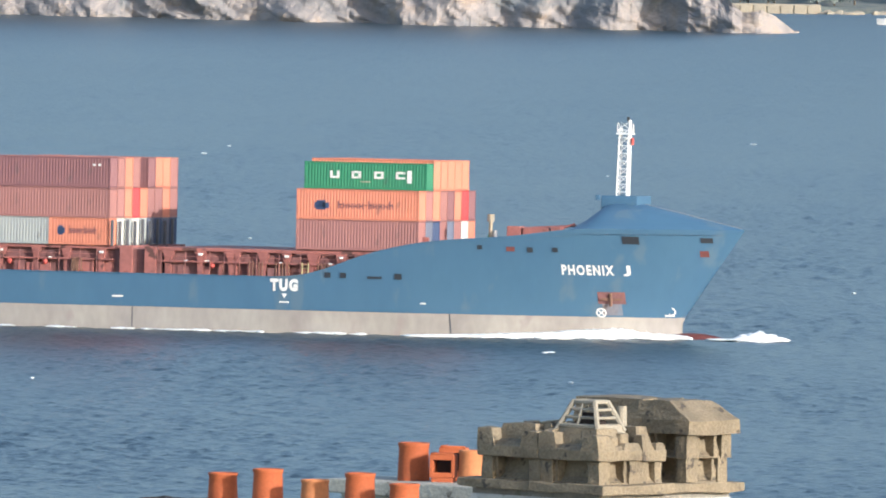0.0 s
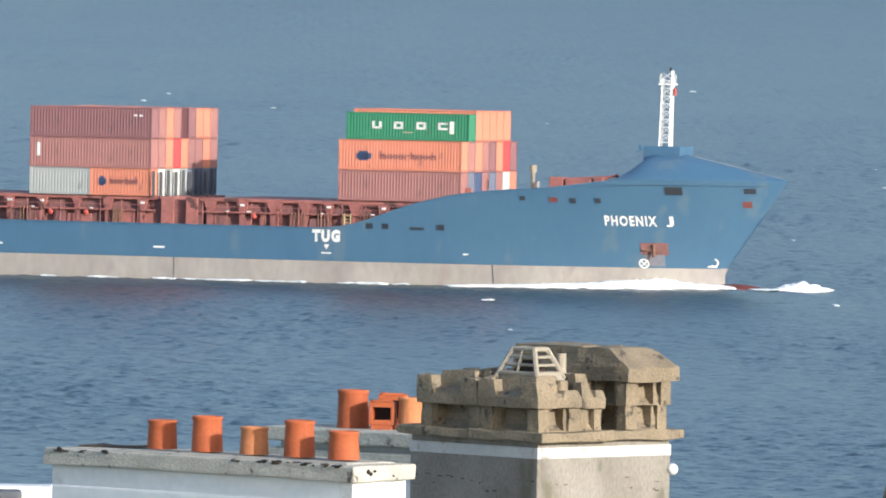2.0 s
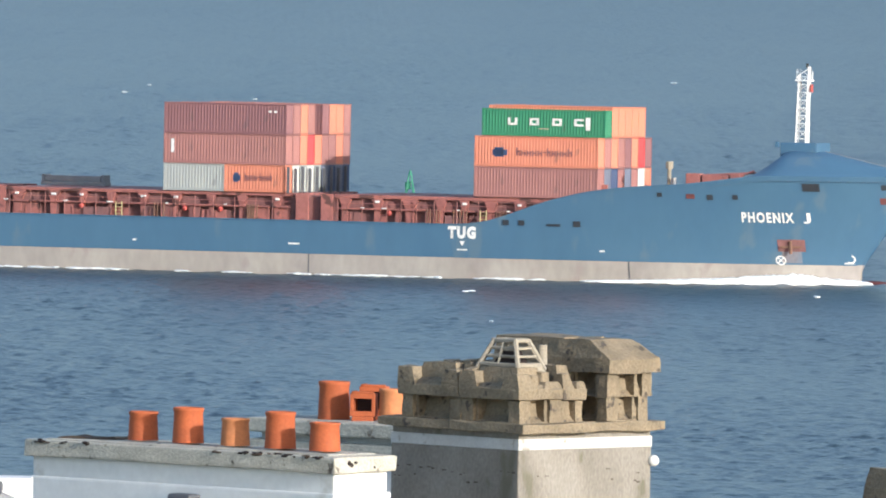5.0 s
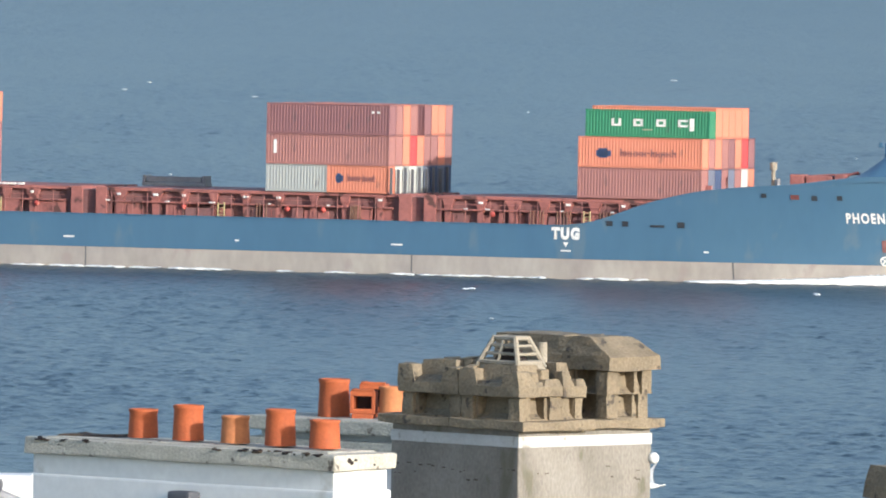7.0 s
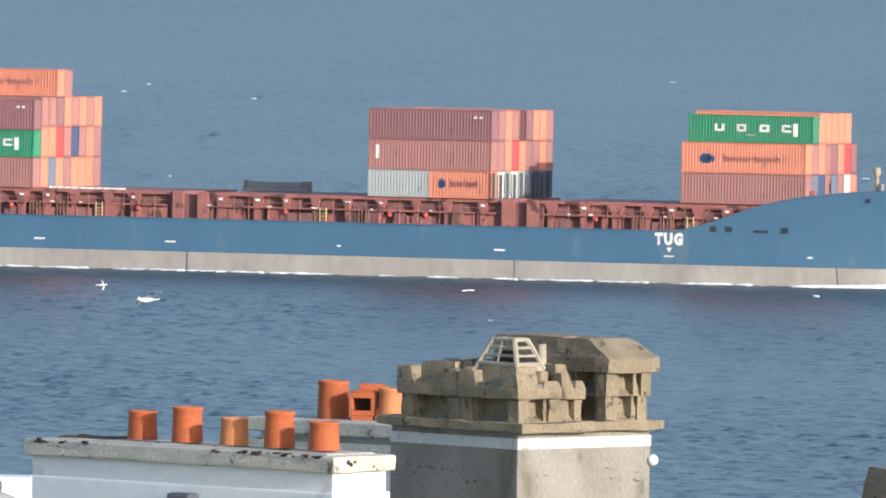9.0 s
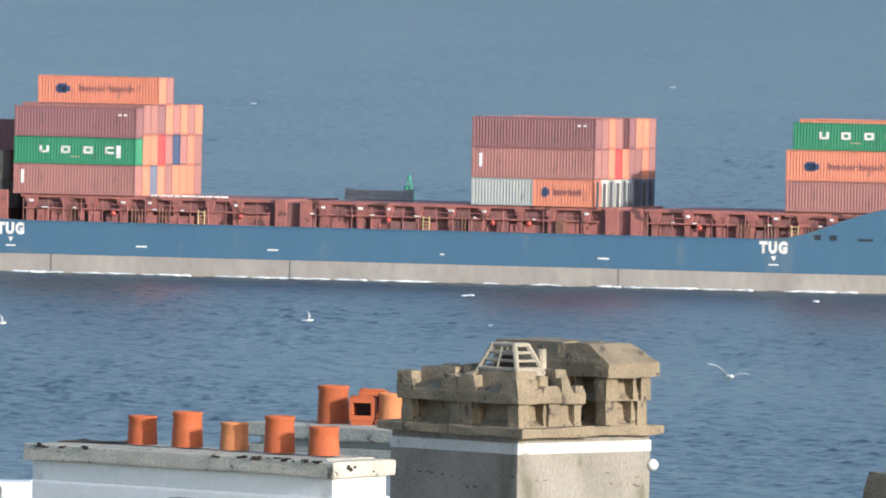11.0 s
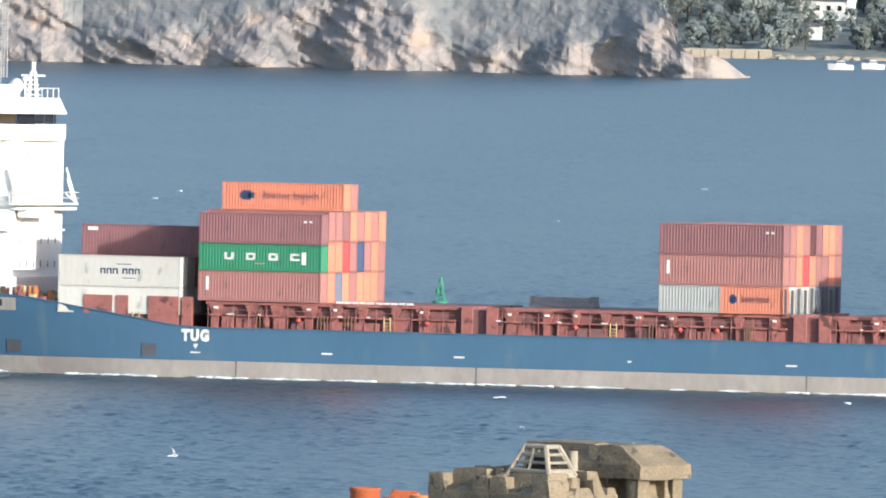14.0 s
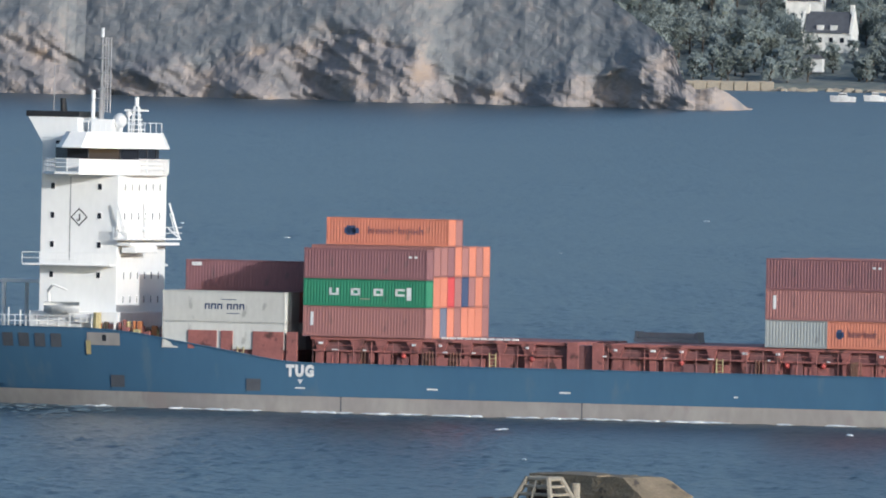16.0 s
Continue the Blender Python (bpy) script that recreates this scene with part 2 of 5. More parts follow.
def half(x, z):
    """Half breadth of the hull at x metres along it and z above the water."""
    u = min(max(z / 10.6, 0), 1)
    x0, p = -4 + 18 * u, 2.0 + 0.4 * u
    t = min(max((x - x0) / (stem(z) - x0), 0), 1)
    b = BEAM * (1 - t ** p) ** 0.95
    if x < -75:
        b *= 1 - 0.21 * ((-75 - x) / 34.3) ** 2
    if x < -80:
        b *= 1 - 0.34 * min(((-80 - x) / 29), 1) ** 1.6 * min(max(1 - z / 7.5, 0), 1)
    return max(b, 0.0)


STERN = -109.3
STATIONS = np.concatenate((np.linspace(0, 0.68, 40), np.linspace(0.69, 0.96, 46), np.linspace(0.964, 1.0, 18)))


def hull_rows(zfun, n, side):
    rows = []
    for s in STATIONS:
        r = []
        for j in range(n + 1):
            x = STERN + s * (40 - STERN)
            z = zfun(x, j / n)
            x = STERN + s * (stem(z) - STERN)
            z = zfun(x, j / n)
            r.append((x, side * half(x, z), z))
        rows.append(r)
    return rows


def on_side(bm, x0, x1, z0, z1, out=0.03, nx=4):
    """A thin plate that follows the starboard side."""
    for o in (out, -0.06):
        grid(bm, [[(x0 + (x1 - x0) * i / nx, -half(x0 + (x1 - x0) * i / nx, z) - o, z) for z in ((z0, z1) if o > 0 else (z1, z0))] for i in range(nx + 1)])
    return bm


def lettering(name, body, x0, x1, z0, z1, parent, bold=0.02):
    """Painted letters that follow the starboard side."""
    cu = bpy.data.curves.new(name, "FONT")
    cu.body, cu.size, cu.offset, cu.resolution_u, cu.space_character = body, 1.0, bold, 3, 1.25
    tmp = new(name, cu)
    dg = bpy.context.evaluated_depsgraph_get()
    me = bpy.data.meshes.new_from_object(tmp.evaluated_get(dg))
    bpy.data.objects.remove(tmp)
    co = [v.co.copy() for v in me.vertices]
    lx, hx = min(c.x for c in co), max(c.x for c in co)
    lz, hz = min(c.y for c in co), max(c.y for c in co)
    for v, c in zip(me.vertices, co):
        x, z = x0 + (c.x - lx) / (hx - lx) * (x1 - x0), z0 + (c.y - lz) / (hz - lz) * (z1 - z0)
        v.co = (x, -half(x, z) - 0.05, z)
    me.materials.clear()
    me.materials.append(M["mark"])
    ob = new(name, me)
    ob.parent = parent
    ob["label"] = "white painted lettering"
    return ob


CARGO = []      # (thing, place on the ship)
TRIM = 0.9928   # the ship's true length against the frame spacing used below
ship = thing("container_ship", "blue container feeder ship with grey boot-topping and white deckhouse, under way", "ship")


def build_hull():
    bm = B()
    for side in (1, -1):
        grid(bm, hull_rows(lambda x, u: LEVEL + (sheer(x) - LEVEL) * u, 12, side))
    rows = [[(STERN, half(STERN, z) * s, z) for z in np.linspace(LEVEL, sheer(STERN), 6)] for s in np.linspace(-1, 1, 5)]
    grid(bm, rows)
    bmesh.ops.remove_doubles(bm, verts=bm.verts, dist=0.002)
    bmesh.ops.recalc_face_normals(bm, faces=bm.faces)
    smooth(part("topside", bm, M["blue"], ship, "blue painted hull side"))
    bm = B()
    for side in (1, -1):
        grid(bm, hull_rows(lambda x, u: -0.35 + (LEVEL + 0.35) * u, 4, side))
    grid(bm, [[(STERN, half(STERN, z) * s, z) for z in (-0.35, 1, LEVEL)] for s in (-1, -0.5, 0, 0.5, 1)])
    bmesh.ops.remove_doubles(bm, verts=bm.verts, dist=0.002)
    bmesh.ops.recalc_face_normals(bm, faces=bm.faces)
    smooth(part("boot_topping", bm, M["boot"], ship, "stained grey boot-topping band"))
    bm = B()
    for side in (1, -1):
        grid(bm, hull_rows(lambda x, u: -4 + 3.65 * u, 4, side))
    bmesh.ops.recalc_face_normals(bm, faces=bm.faces)
    smooth(part("underwater_hull", bm, M["antifoul"], ship, "dark red underwater hull"))
    # bulb at the foot of the stem
    bm = B()
    g = bmesh.ops.create_uvsphere(bm, u_segments=20, v_segments=12, radius=1, matrix=Matrix.Translation((37.6, 0, -1.0)) @ Matrix.Diagonal((4.6, 1.7, 1.75, 1)))
    smooth(part("bulbous_bow", bm, M["antifoul"], ship, "dark red bulbous bow"))
    # decks
    bm = B()
    grid(bm, [[(x, s * (half(x, sheer(x)) - 0.08), sheer(x) - (0.12 if -75 < x < 2 else 0.5)) for s in (-1, -0.5, 0, 0.5, 1)] for x in np.linspace(STERN, 41, 90)])
    part("deck", bm, M["deckred"], ship, "red oxide deck")
    # cap rail along the sheer
    for side in (-1, 1):
        bm = B()
        sec = ((0.10, -0.06), (0.10, 0.05), (-0.18, 0.05), (-0.18, -0.06), (0.10, -0.06))
        grid(bm, [[(x, side * (half(x, sheer(x)) + a), sheer(x) + b) for a, b in sec] for x in np.linspace(STERN, 27.5, 100)])
        part("cap_rail", bm, M["blue"], ship)
    # whaleback over the forecastle
    bm = B()
    rows = []
    for x in np.linspace(27.2, 42.5, 34):
        hk = half(x, 10.6)
        top = table([(27.2, 10.65), (28.4, 11.9), (29.6, 13.0), (30.4, 13.1), (33, 12.95), (42.5, 10.75)], x)
        zk = sheer(x)
        rows.append([(x, s * hk, zk + (top - zk) * k) for s, k in ((-1, 0), (-0.8, 0.30), (-0.55, 0.72), (-0.32, 0.95), (0, 1.0), (0.32, 0.95), (0.55, 0.72), (0.8, 0.30), (1, 0))])
    grid(bm, rows)
    bmesh.ops.recalc_face_normals(bm, faces=bm.faces)
    smooth(part("whaleback", bm, M["blue"], ship, "blue painted curved whaleback deck"))
    bm = box(B(), 28.9, 32.5, -2.6, 2.6, 12.2, 13.75, 0.08)
    part("mast_house", bm, M["blue"], ship)
    part("vent", box(B(), 28.4, 28.8, -2.9, -2.5, 13.3, 13.8, 0.05), M["blue"], ship)
    bm = B()
    rod(bm, (33, -1.1, 12.98), (42.3, 0, 10.84), 0.035)
    part("ridge_bar", bm, M["steel"], ship)
    # foremast: a lattice tower
    bm = B()
    for dx, dy in ((-0.45, -0.45), (0.45, -0.45), (0.45, 0.45), (-0.45, 0.45)):
        rod(bm, (30.6 + dx * 1.1, dy * 1.1, 13.6), (30.75 + dx, dy, 20.2), 0.085, n=6)
    for k in range(9):
        z = 14.1 + k * 0.74
        for a, b in (((-0.5, -0.5), (0.5, -0.5)), ((0.5, -0.5), (0.5, 0.5)), ((0.5, 0.5), (-0.5, 0.5)), ((-0.5, 0.5), (-0.5, -0.5))):
            rod(bm, (30.65 + a[0], a[1], z), (30.65 + b[0], b[1], z), 0.05, n=5)
            rod(bm, (30.65 + a[0], a[1], z), (30.65 + b[0], b[1], z + 0.74), 0.04, n=5)
    mast = part("foremast", bm, M["shipwhite"], ship, "white lattice foremast")
    mast.location.x = -0.26
    bm = box(B(), 31.08, 31.32, -0.15, 0.15, 13.6, 21.0, 0.05)
    part("mast_pole", bm, M["shipwhite"], mast)
    bm = box(B(), 30.0, 31.5, -0.8, 0.8, 19.6, 19.75, 0.02)
    for dx in (-0.6, 0.6):
        for dy in (-0.7, 0.7):
            rod(bm, (30.75 + dx, dy, 19.7), (30.75 + dx, dy, 20.6), 0.04, n=5)
    part("mast_platform", bm, M["shipwhite"], mast)
    part("masthead_light", rod(B(), (31.0, 0, 20.9), (31.0, 0, 21.3), 0.13), M["black"], mast)
    part("side_lamp", rod(B(), (31.55, -0.3, 18.6), (31.55, -0.3, 19.3), 0.16), M["redbright"], mast)


build_hull()


def hull_marks():
    tug_z = 3.95
    for x in (0.0, -76.1):
        lettering("tug_lettering", "TUG", x - 1.45, x + 1.35, tug_z, tug_z + 1.2, ship, 0.07)
        bm = B()
        y = -half(x, 3.5) - 0.05
        bm.faces.new([bm.verts.new(p) for p in ((x - 0.27, y, 3.72), (x, y, 3.24), (x + 0.27, y, 3.72))])
        part("arrow_mark", bm, M["mark"], ship)
        part("tug_line", on_side(B(), x - 0.5, x + 0.5, 2.84, 2.98, 0.04), M["mark"], ship)
    lettering("name_lettering", "PHOENIX", 26.7, 31.3, 6.12, 7.12, ship, 0.035)
    lettering("name_lettering", "J", 32.1, 32.75, 6.12, 7.12, ship, 0.03)
    for x, w in ((-62.9, 1.1), (-49.7, 1.1), (-16.8, 1.15), (13.6, 0.5), (-32.8, 0.4)):
        part("load_mark", on_side(B(), x - w / 2, x + w / 2, 3.0, 3.17, 0.04), M["mark"], ship)
    # openings in the bulwark and the shell
    for x, z, w, h in ((4.3, 5.6, 0.62, 0.5), (5.85, 5.6, 0.62, 0.5), (9.0, 5.45, 1.4, 0.22), (11.3, 5.6, 0.7, 0.55), (22.2, 8.5, 0.8, 0.45), (24.0, 8.45, 0.55, 0.5),
                       (26.3, 8.5, 0.5, 0.45), (33.1, 9.55, 1.5, 0.75), (39.5, 9.65, 1.0, 0.5), (39.15, 8.35, 0.75, 0.6), (-94.9, 3.1, 1.45, 1.15), (-80.8, 3.1, 1.45, 1.15),
                       (19.3, 8.6, 0.5, 0.4)):
        rim = part("opening_rim", on_side(B(), x - w / 2 - 0.07, x + w / 2 + 0.07, z - h / 2 - 0.07, z + h / 2 + 0.07, 0.05), M["blue"], ship)
        red = (x, z) in ((22.2, 8.5), (39.15, 8.35))
        part("opening", on_side(B(), x - w / 2, x + w / 2, z - h / 2, z + h / 2, 0.075), M["antifoul"] if red else M["slate"] if x < -70 else M["dark"], rim)
    # anchor pocket with rust
    pocket = part("anchor_pocket", on_side(B(), 29.6, 32.0, 3.4, 4.55, 0.05), M["deckdark"], ship, "rusty anchor recess")
    bm = on_side(B(), 29.9, 31.8, 3.75, 3.95, 0.4)
    rod(bm, (30.8, -half(30.8, 3.9) - 0.3, 3.2), (30.8, -half(30.8, 4.3) - 0.3, 4.4), 0.16)
    part("anchor", bm, M["rust"], pocket)
    # bow thruster sign: ring with a cross, and the bulb sign
    c = Vector((29.75, 0, 2.55))
    bm = B()
    for k in range(16):
        a0, a1 = k * math.pi / 8, (k + 1) * math.pi / 8
        q = [(c.x + r * math.cos(a), c.z + r * math.sin(a)) for r, a in ((0.46, a0), (0.46, a1), (0.34, a1), (0.34, a0))]
        bm.faces.new([bm.verts.new((x, -half(x, z) - 0.06, z)) for x, z in q])
    for s in (1, -1):
        q = [(c.x + u * 0.707 - s * v * 0.707, c.z + s * u * 0.707 + v * 0.707) for u, v in ((-0.34, -0.05), (0.34, -0.05), (0.34, 0.05), (-0.34, 0.05))]
        bm.faces.new([bm.verts.new((x, -half(x, z) - 0.06, z)) for x, z in q])
    part("thruster_sign", bm, M["mark"], ship)
    bm = B()
    for k in range(10):
        a0, a1 = -2.3 + k * 0.36, -2.3 + (k + 1) * 0.36
        q = [(35.75 + r * math.cos(a), 2.75 + r * math.sin(a)) for r, a in ((0.42, a0), (0.42, a1), (0.28, a1), (0.28, a0))]
        bm.faces.new([bm.verts.new((x, -half(x, z) - 0.06, z)) for x, z in q])
    on_side(bm, 35.2, 36.0, 2.28, 2.42, 0.06)
    part("bulb_sign", bm, M["mark"], ship)
    # rust run below the anchor
    part("rust_run", on_side(B(), 29.9, 31.6, 2.3, 3.4, 0.015, 8), M["rustrun"], ship, "thin rust run below the anchor")
    # weld seams on the boot-topping
    for x in (-15.3, -48.0, 16.0, -72.0):
        part("plate_seam", on_side(B(), x - 0.06, x + 0.06, 0.0, LEVEL, 0.02), M["slate"], ship)
    part("boot_line", on_side(B(), -109, 36.2, LEVEL - 0.05, LEVEL + 0.05, 0.025, 120), M["blue"], ship)


hull_marks()


def deck_gear():
    rng = random.Random(5)
    # hatch coaming walls, covers, cross-deck posts
    for x0, x1 in ((-75, -50.3), (-45.6, -17.5), (-12.6, 8.5)):
        for e in (-1, 1):
            # The coaming's darker colour deepens the shade behind the side plates.
            part("hatch_coaming", box(B(), x0, x1, e * 10.35 - 0.12, e * 10.35 + 0.12, 5.1, 7.55), M["deckdark"], ship, "red hatch coaming, darkened for recess shade")
        part("hatch_cover", box(B(), x0 - 0.4, x1 + 0.4, -11.0, 11.2, 7.55, 7.88, 0.05), M["deckred"], ship, "red oxide hatch cover")
        # brackets that widen upwards carry the cover's edge
        x = x0 + 0.3
        while x < x1 - 0.8:
            w = rng.uniform(0.5, 1.0)
            q = [(x - w * 0.4, 7.55), (x + w * 1.3, 7.55), (x + w * 0.9, 6.75), (x + w * 0.8, 5.1), (x + w * 0.1, 5.1), (x, 6.75)]
            bm = B()
            a, b = [bm.verts.new((u, -11.05, v)) for u, v in q], [bm.verts.new((u, -10.2, v)) for u, v in q]
            for i in range(6):
                bm.faces.new((a[i], b[i], b[(i + 1) % 6], a[(i + 1) % 6]))
            bm.faces.new(a), bm.faces.new(b[::-1])
            bmesh.ops.recalc_face_normals(bm, faces=bm.faces)
            part("cover_bracket", bm, M["deckred"], ship)
            if rng.random() < 0.75:
                part("deck_lamp", box(B(), x + w * 0.2, x + w * 0.2 + rng.uniform(0.3, 0.5), -11.25, -11.0, 7.14, 7.36, 0.05), M["mark"], ship)
            x += rng.uniform(2.4, 3.7)
        # gangway beam, and plates of uneven width below it with dark openings between
        part("gangway_beam", box(B(), x0, x1, -11.3, -10.5, 6.46, 6.62, 0.02), M["deckred"], ship)
        x = x0 + 0.2
        while x < x1 - 1.0:
            w = min(rng.choice((0.35, 0.6, 1.2, 1.9, 2.8)), x1 - x)
            inset = rng.choice((0.0, 0.12, 0.3, 0.5))
            plate = part("side_plate", box(B(), x, x + w, -11.28 + inset, -11.1 + inset, 5.1, 6.5 - rng.choice((0, 0, 0.12, 0.4)), 0.02), rng.choice((M["deckred"], M["deckred"], M["deckdark"])), ship)
            if w > 1:
                part("plate_rib", box(B(), x + w * 0.45, x + w * 0.45 + 0.09, -11.36 + inset, -11.27 + inset, 5.1, 6.1), M["deckred"], plate)
            x += w + rng.choice((0.0, 0.15, 0.5, 0.9, 1.5))
        # pipes and stanchions along the gangway
        bm = B()
        x = x0
        while x < x1:
            rod(bm, (x, -11.4, 5.2), (x, -11.4, 7.5), 0.04, n=5)
            x += rng.uniform(1.4, 2.6)
        rod(bm, (x0, -11.4, 7.05), (x1, -11.4, 7.05), 0.03, n=5)
        part("guard_rail", bm, M["deckred"], ship)
        for k in range(int((x1 - x0) / 5.0)):
            x = x0 + 1.2 + k * 5.0 + rng.uniform(-1.8, 1.8)
            part("lashing_fitting", box(B(), x, x + rng.uniform(0.25, 0.7), -11.42, -11.28, 6.58, 6.70, 0.03), M["mark"], ship)
        for k in range(3):
            x = rng.uniform(x0 + 2, x1 - 3)
            for i in range(rng.randint(2, 5)):
                part("lashing_rod", rod(B(), (x + i * 0.32, -11.34, 5.2), (x + i * 0.32, -11.34, 6.7), 0.055, n=6), M["rust"], ship, "rusty lashing rod")
    # tall red plates by the gaps between the holds
    for x, w in ((-16.8, 1.25), (-14.3, 1.15), (-49.7, 1.1), (-47.2, 1.1), (-81.1, 3.1), (-77.7, 1.05), (-87.6, 2.9), (-84.3, 1.2)):
        part("bulkhead_plate", box(B(), x, x + w, -11.35, -10.9, 5.1 if x > -77 else sheer(x + w / 2) - 0.3, 7.9 if x > -77 else 8.2, 0.03), M["deckred"], ship)
    for x0, x1 in ((-17.5, -12.6), (-50.3, -45.6)):
        part("cross_deck", box(B(), x0 + 0.05, x1 - 0.05, -10.75, 10.75, 5.1, 7.6), M["deckdark"], ship)
    for x in (-57.4, -34.9, 1.6, -82.6):
        bm = B()
        for dx in (0, 0.62):
            rod(bm, (x + dx, -11.3, 5.3), (x + dx, -11.3, 6.7), 0.06, n=6)
        for k in range(4):
            rod(bm, (x, -11.3, 5.5 + k * 0.33), (x + 0.62, -11.3, 5.5 + k * 0.33), 0.03, n=5)
        part("ladder", bm, M["yellow"], ship, "yellow steel ladder")
    for x in (-7.5, -24.4, -38.4, -53.2, -66.0, -28.0):
        bm = B()
        bmesh.ops.create_uvsphere(bm, u_segments=10, v_segments=8, radius=0.27, matrix=Matrix.Translation((x, -11.2, 6.2)))
        smooth(part("hose_box", bm, M["redbright"], ship, "bright red hose box"))
    # dark lashing posts before the middle bay's ends, also drawing the shaded row gaps
    for k in range(9):
        y = -11.3 + k * 2.475
        part("lashing_post", box(B(), -17.75, -17.5, y - 0.16 - 0.02 * (k % 3), y + 0.16 + 0.03 * (k % 2), 7.85, 10.35 - 0.15 * (k % 2), 0.03), M["slate"], ship)
    # row of pale bars on the hatch cover forward of the aft stack
    for k in range(10):
        x = -62.8 + k * 0.78
        part("cover_bar", box(B(), x, x + 0.62, -9.3, -8.9, 7.88, 8.06, 0.03), M["mark"], ship)
    # forecastle gear
    for x, w, h in ((20.6, 1.4, 0.55), (22.2, 2.6, 0.42), (25.0, 1.0, 0.6)):
        part("winch", box(B(), x, x + w, -6.5, -4.8, 9.0, 10.1 + h, 0.12), M["deckred"], ship)
    bm = rod(B(), (20.6, -5, 9.0), (27.0, -5, 10.95), 0.12)
    rod(bm, (20.6, -4.3, 10.4), (27.0, -4.3, 10.8), 0.10)
    part("derrick", bm, M["deckred"], ship)
    part("vent_post", rod(rod(B(), (18.6, -5, 9.0), (18.6, -5, 11.1), 0.2), (18.6, -5, 11.0), (18.6, -5, 11.7), 0.36), M["castpale"], ship)
    for x in (19.6, 27.0):
        bm = B()
        rod(bm, (x, -7, 9.0), (x, -7, 10.2), 0.22)
        part("bollard", bm, M["steel"] if x < 20 else M["black"], ship)
    for x in (10.0, 11.4, 12.8):
        part("fore_plate", box(B(), x, x + 0.9, -9.6, -9.2, 7.0, 9.4 - (12.8 - x) * 0.3, 0.03), M["deckred"], ship)


deck_gear()


def deckhouse():
    W, rail = M["shipwhite"], M["shipwhite"]
    xa, xf, hw = -103.3, -95.5, 8.0
    house = part("deckhouse", box(B(), xa, xf, -hw, hw, 6.5, 22.3, 0.06), W, ship, "white deckhouse tower")
    part("plinth", box(B(), xa - 0.6, xf + 0.5, -9.2, 9.2, 7.4, 8.9, 0.05), W, house)
    # side windows in two columns, front windows in rows
    for z in (20.9, 18.1, 15.3, 12.4):
        for x in (-102.1, -97.35):
            bm = box(B(), x - 0.24, x + 0.24, -hw - 0.05, -hw + 0.02, z - 0.34, z + 0.34, 0.03)
            f = part("window", bm, W, house)
            part("pane", box(B(), x - 0.19, x + 0.19, -hw - 0.06, -hw + 0.01, z - 0.28, z + 0.28, 0.02), M["glass"], f)
    for z in (20.9, 18.1, 12.4, 10.1):
        for k in range(6):
            y = -5.9 + k * 2.3
            f = part("window", box(B(), xf - 0.02, xf + 0.05, y - 0.2, y + 0.2, z - 0.4, z + 0.4, 0.03), W, house)
            part("pane", box(B(), xf, xf + 0.06, y - 0.13, y + 0.13, z - 0.32, z + 0.32, 0.02), M["glass"], f)
    part("wall_seam", box(B(), -100.35, -100.27, -hw - 0.03, -hw, 13.8, 21.8), M["steel"], house)
    # diamond sign
    bm = B()
    c = (-99.4, 17.95)
    for k in range(4):
        a0, a1 = k * math.pi / 2, (k + 1) * math.pi / 2
        q = [(c[0] + r * math.cos(a), c[1] + r * math.sin(a)) for r, a in ((0.88, a0), (0.88, a1), (0.72, a1), (0.72, a0))]
        bm.faces.new([bm.verts.new((x, -hw - 0.02, z)) for x, z in q])
    box(bm, c[0] - 0.02, c[0] + 0.10, -hw - 0.03, -hw, c[1] - 0.3, c[1] + 0.32)
    box(bm, c[0] - 0.28, c[0] + 0.05, -hw - 0.03, -hw, c[1] - 0.36, c[1] - 0.24)
    part("diamond_sign", bm, M["black"], house, "dark diamond outline sign")
    # walkways round the tower
    for z, x0, x1, y0 in ((13.45, xa - 1.3, xf - 0.2, -9.6), (16.0, -95.6, -94.2, -9.0)):
        d = part("walkway", box(B(), x0, x1, y0, -y0, z - 0.18, z, 0.03), W, house)
        bm = B()
        for h in (0.5, 1.05):
            rod(bm, (x0, y0, z + h), (x1, y0, z + h), 0.04, n=5)
            rod(bm, (x0 if z < 14 else x1, y0, z + h), (x0 if z < 14 else x1, -y0, z + h), 0.04, n=5)
        x = x0
        while x <= x1 + 0.01:
            rod(bm, (x, y0, z), (x, y0, z + 1.05), 0.04, n=5)
            x += (x1 - x0) / 5
        part("guard_rail", bm, rail, d)
    # braces under the bridge front
    for y in (-8.6, 0.2, 8.6):
        bm = B()
        rod(bm, (-94.3, y, 16.0), (-95.4, y, 19.4), 0.11)
        rod(bm, (-94.3, y, 16.0), (-95.4, y, 16.9), 0.09)
        rod(bm, (-94.7, y, 16.4), (-95.3, y, 18.4), 0.06)
        part("brace", bm, W, house)
    part("crane_arm", box(B(), -95.2, -93.7, -7.5, -0.5, 14.6, 15.3, 0.1), W, house)
    part("front_platform", box(B(), -95.6, -94.1, -8.2, 8.2, 15.3, 15.6, 0.05), W, house)
    # bridge
    deck = [(-98.4, -11.7), (-95.7, -8.2), (-94.7, -4.0), (-94.7, 4.0), (-95.5, 8.2), (-96.8, 11.7), (-100.6, 11.7), (-103.0, 8), (-103.0, -8), (-100.8, -11.7)]
    part("bridge_deck", prism(B(), deck, 22.05, 22.3), W, house)
    n = len(deck)
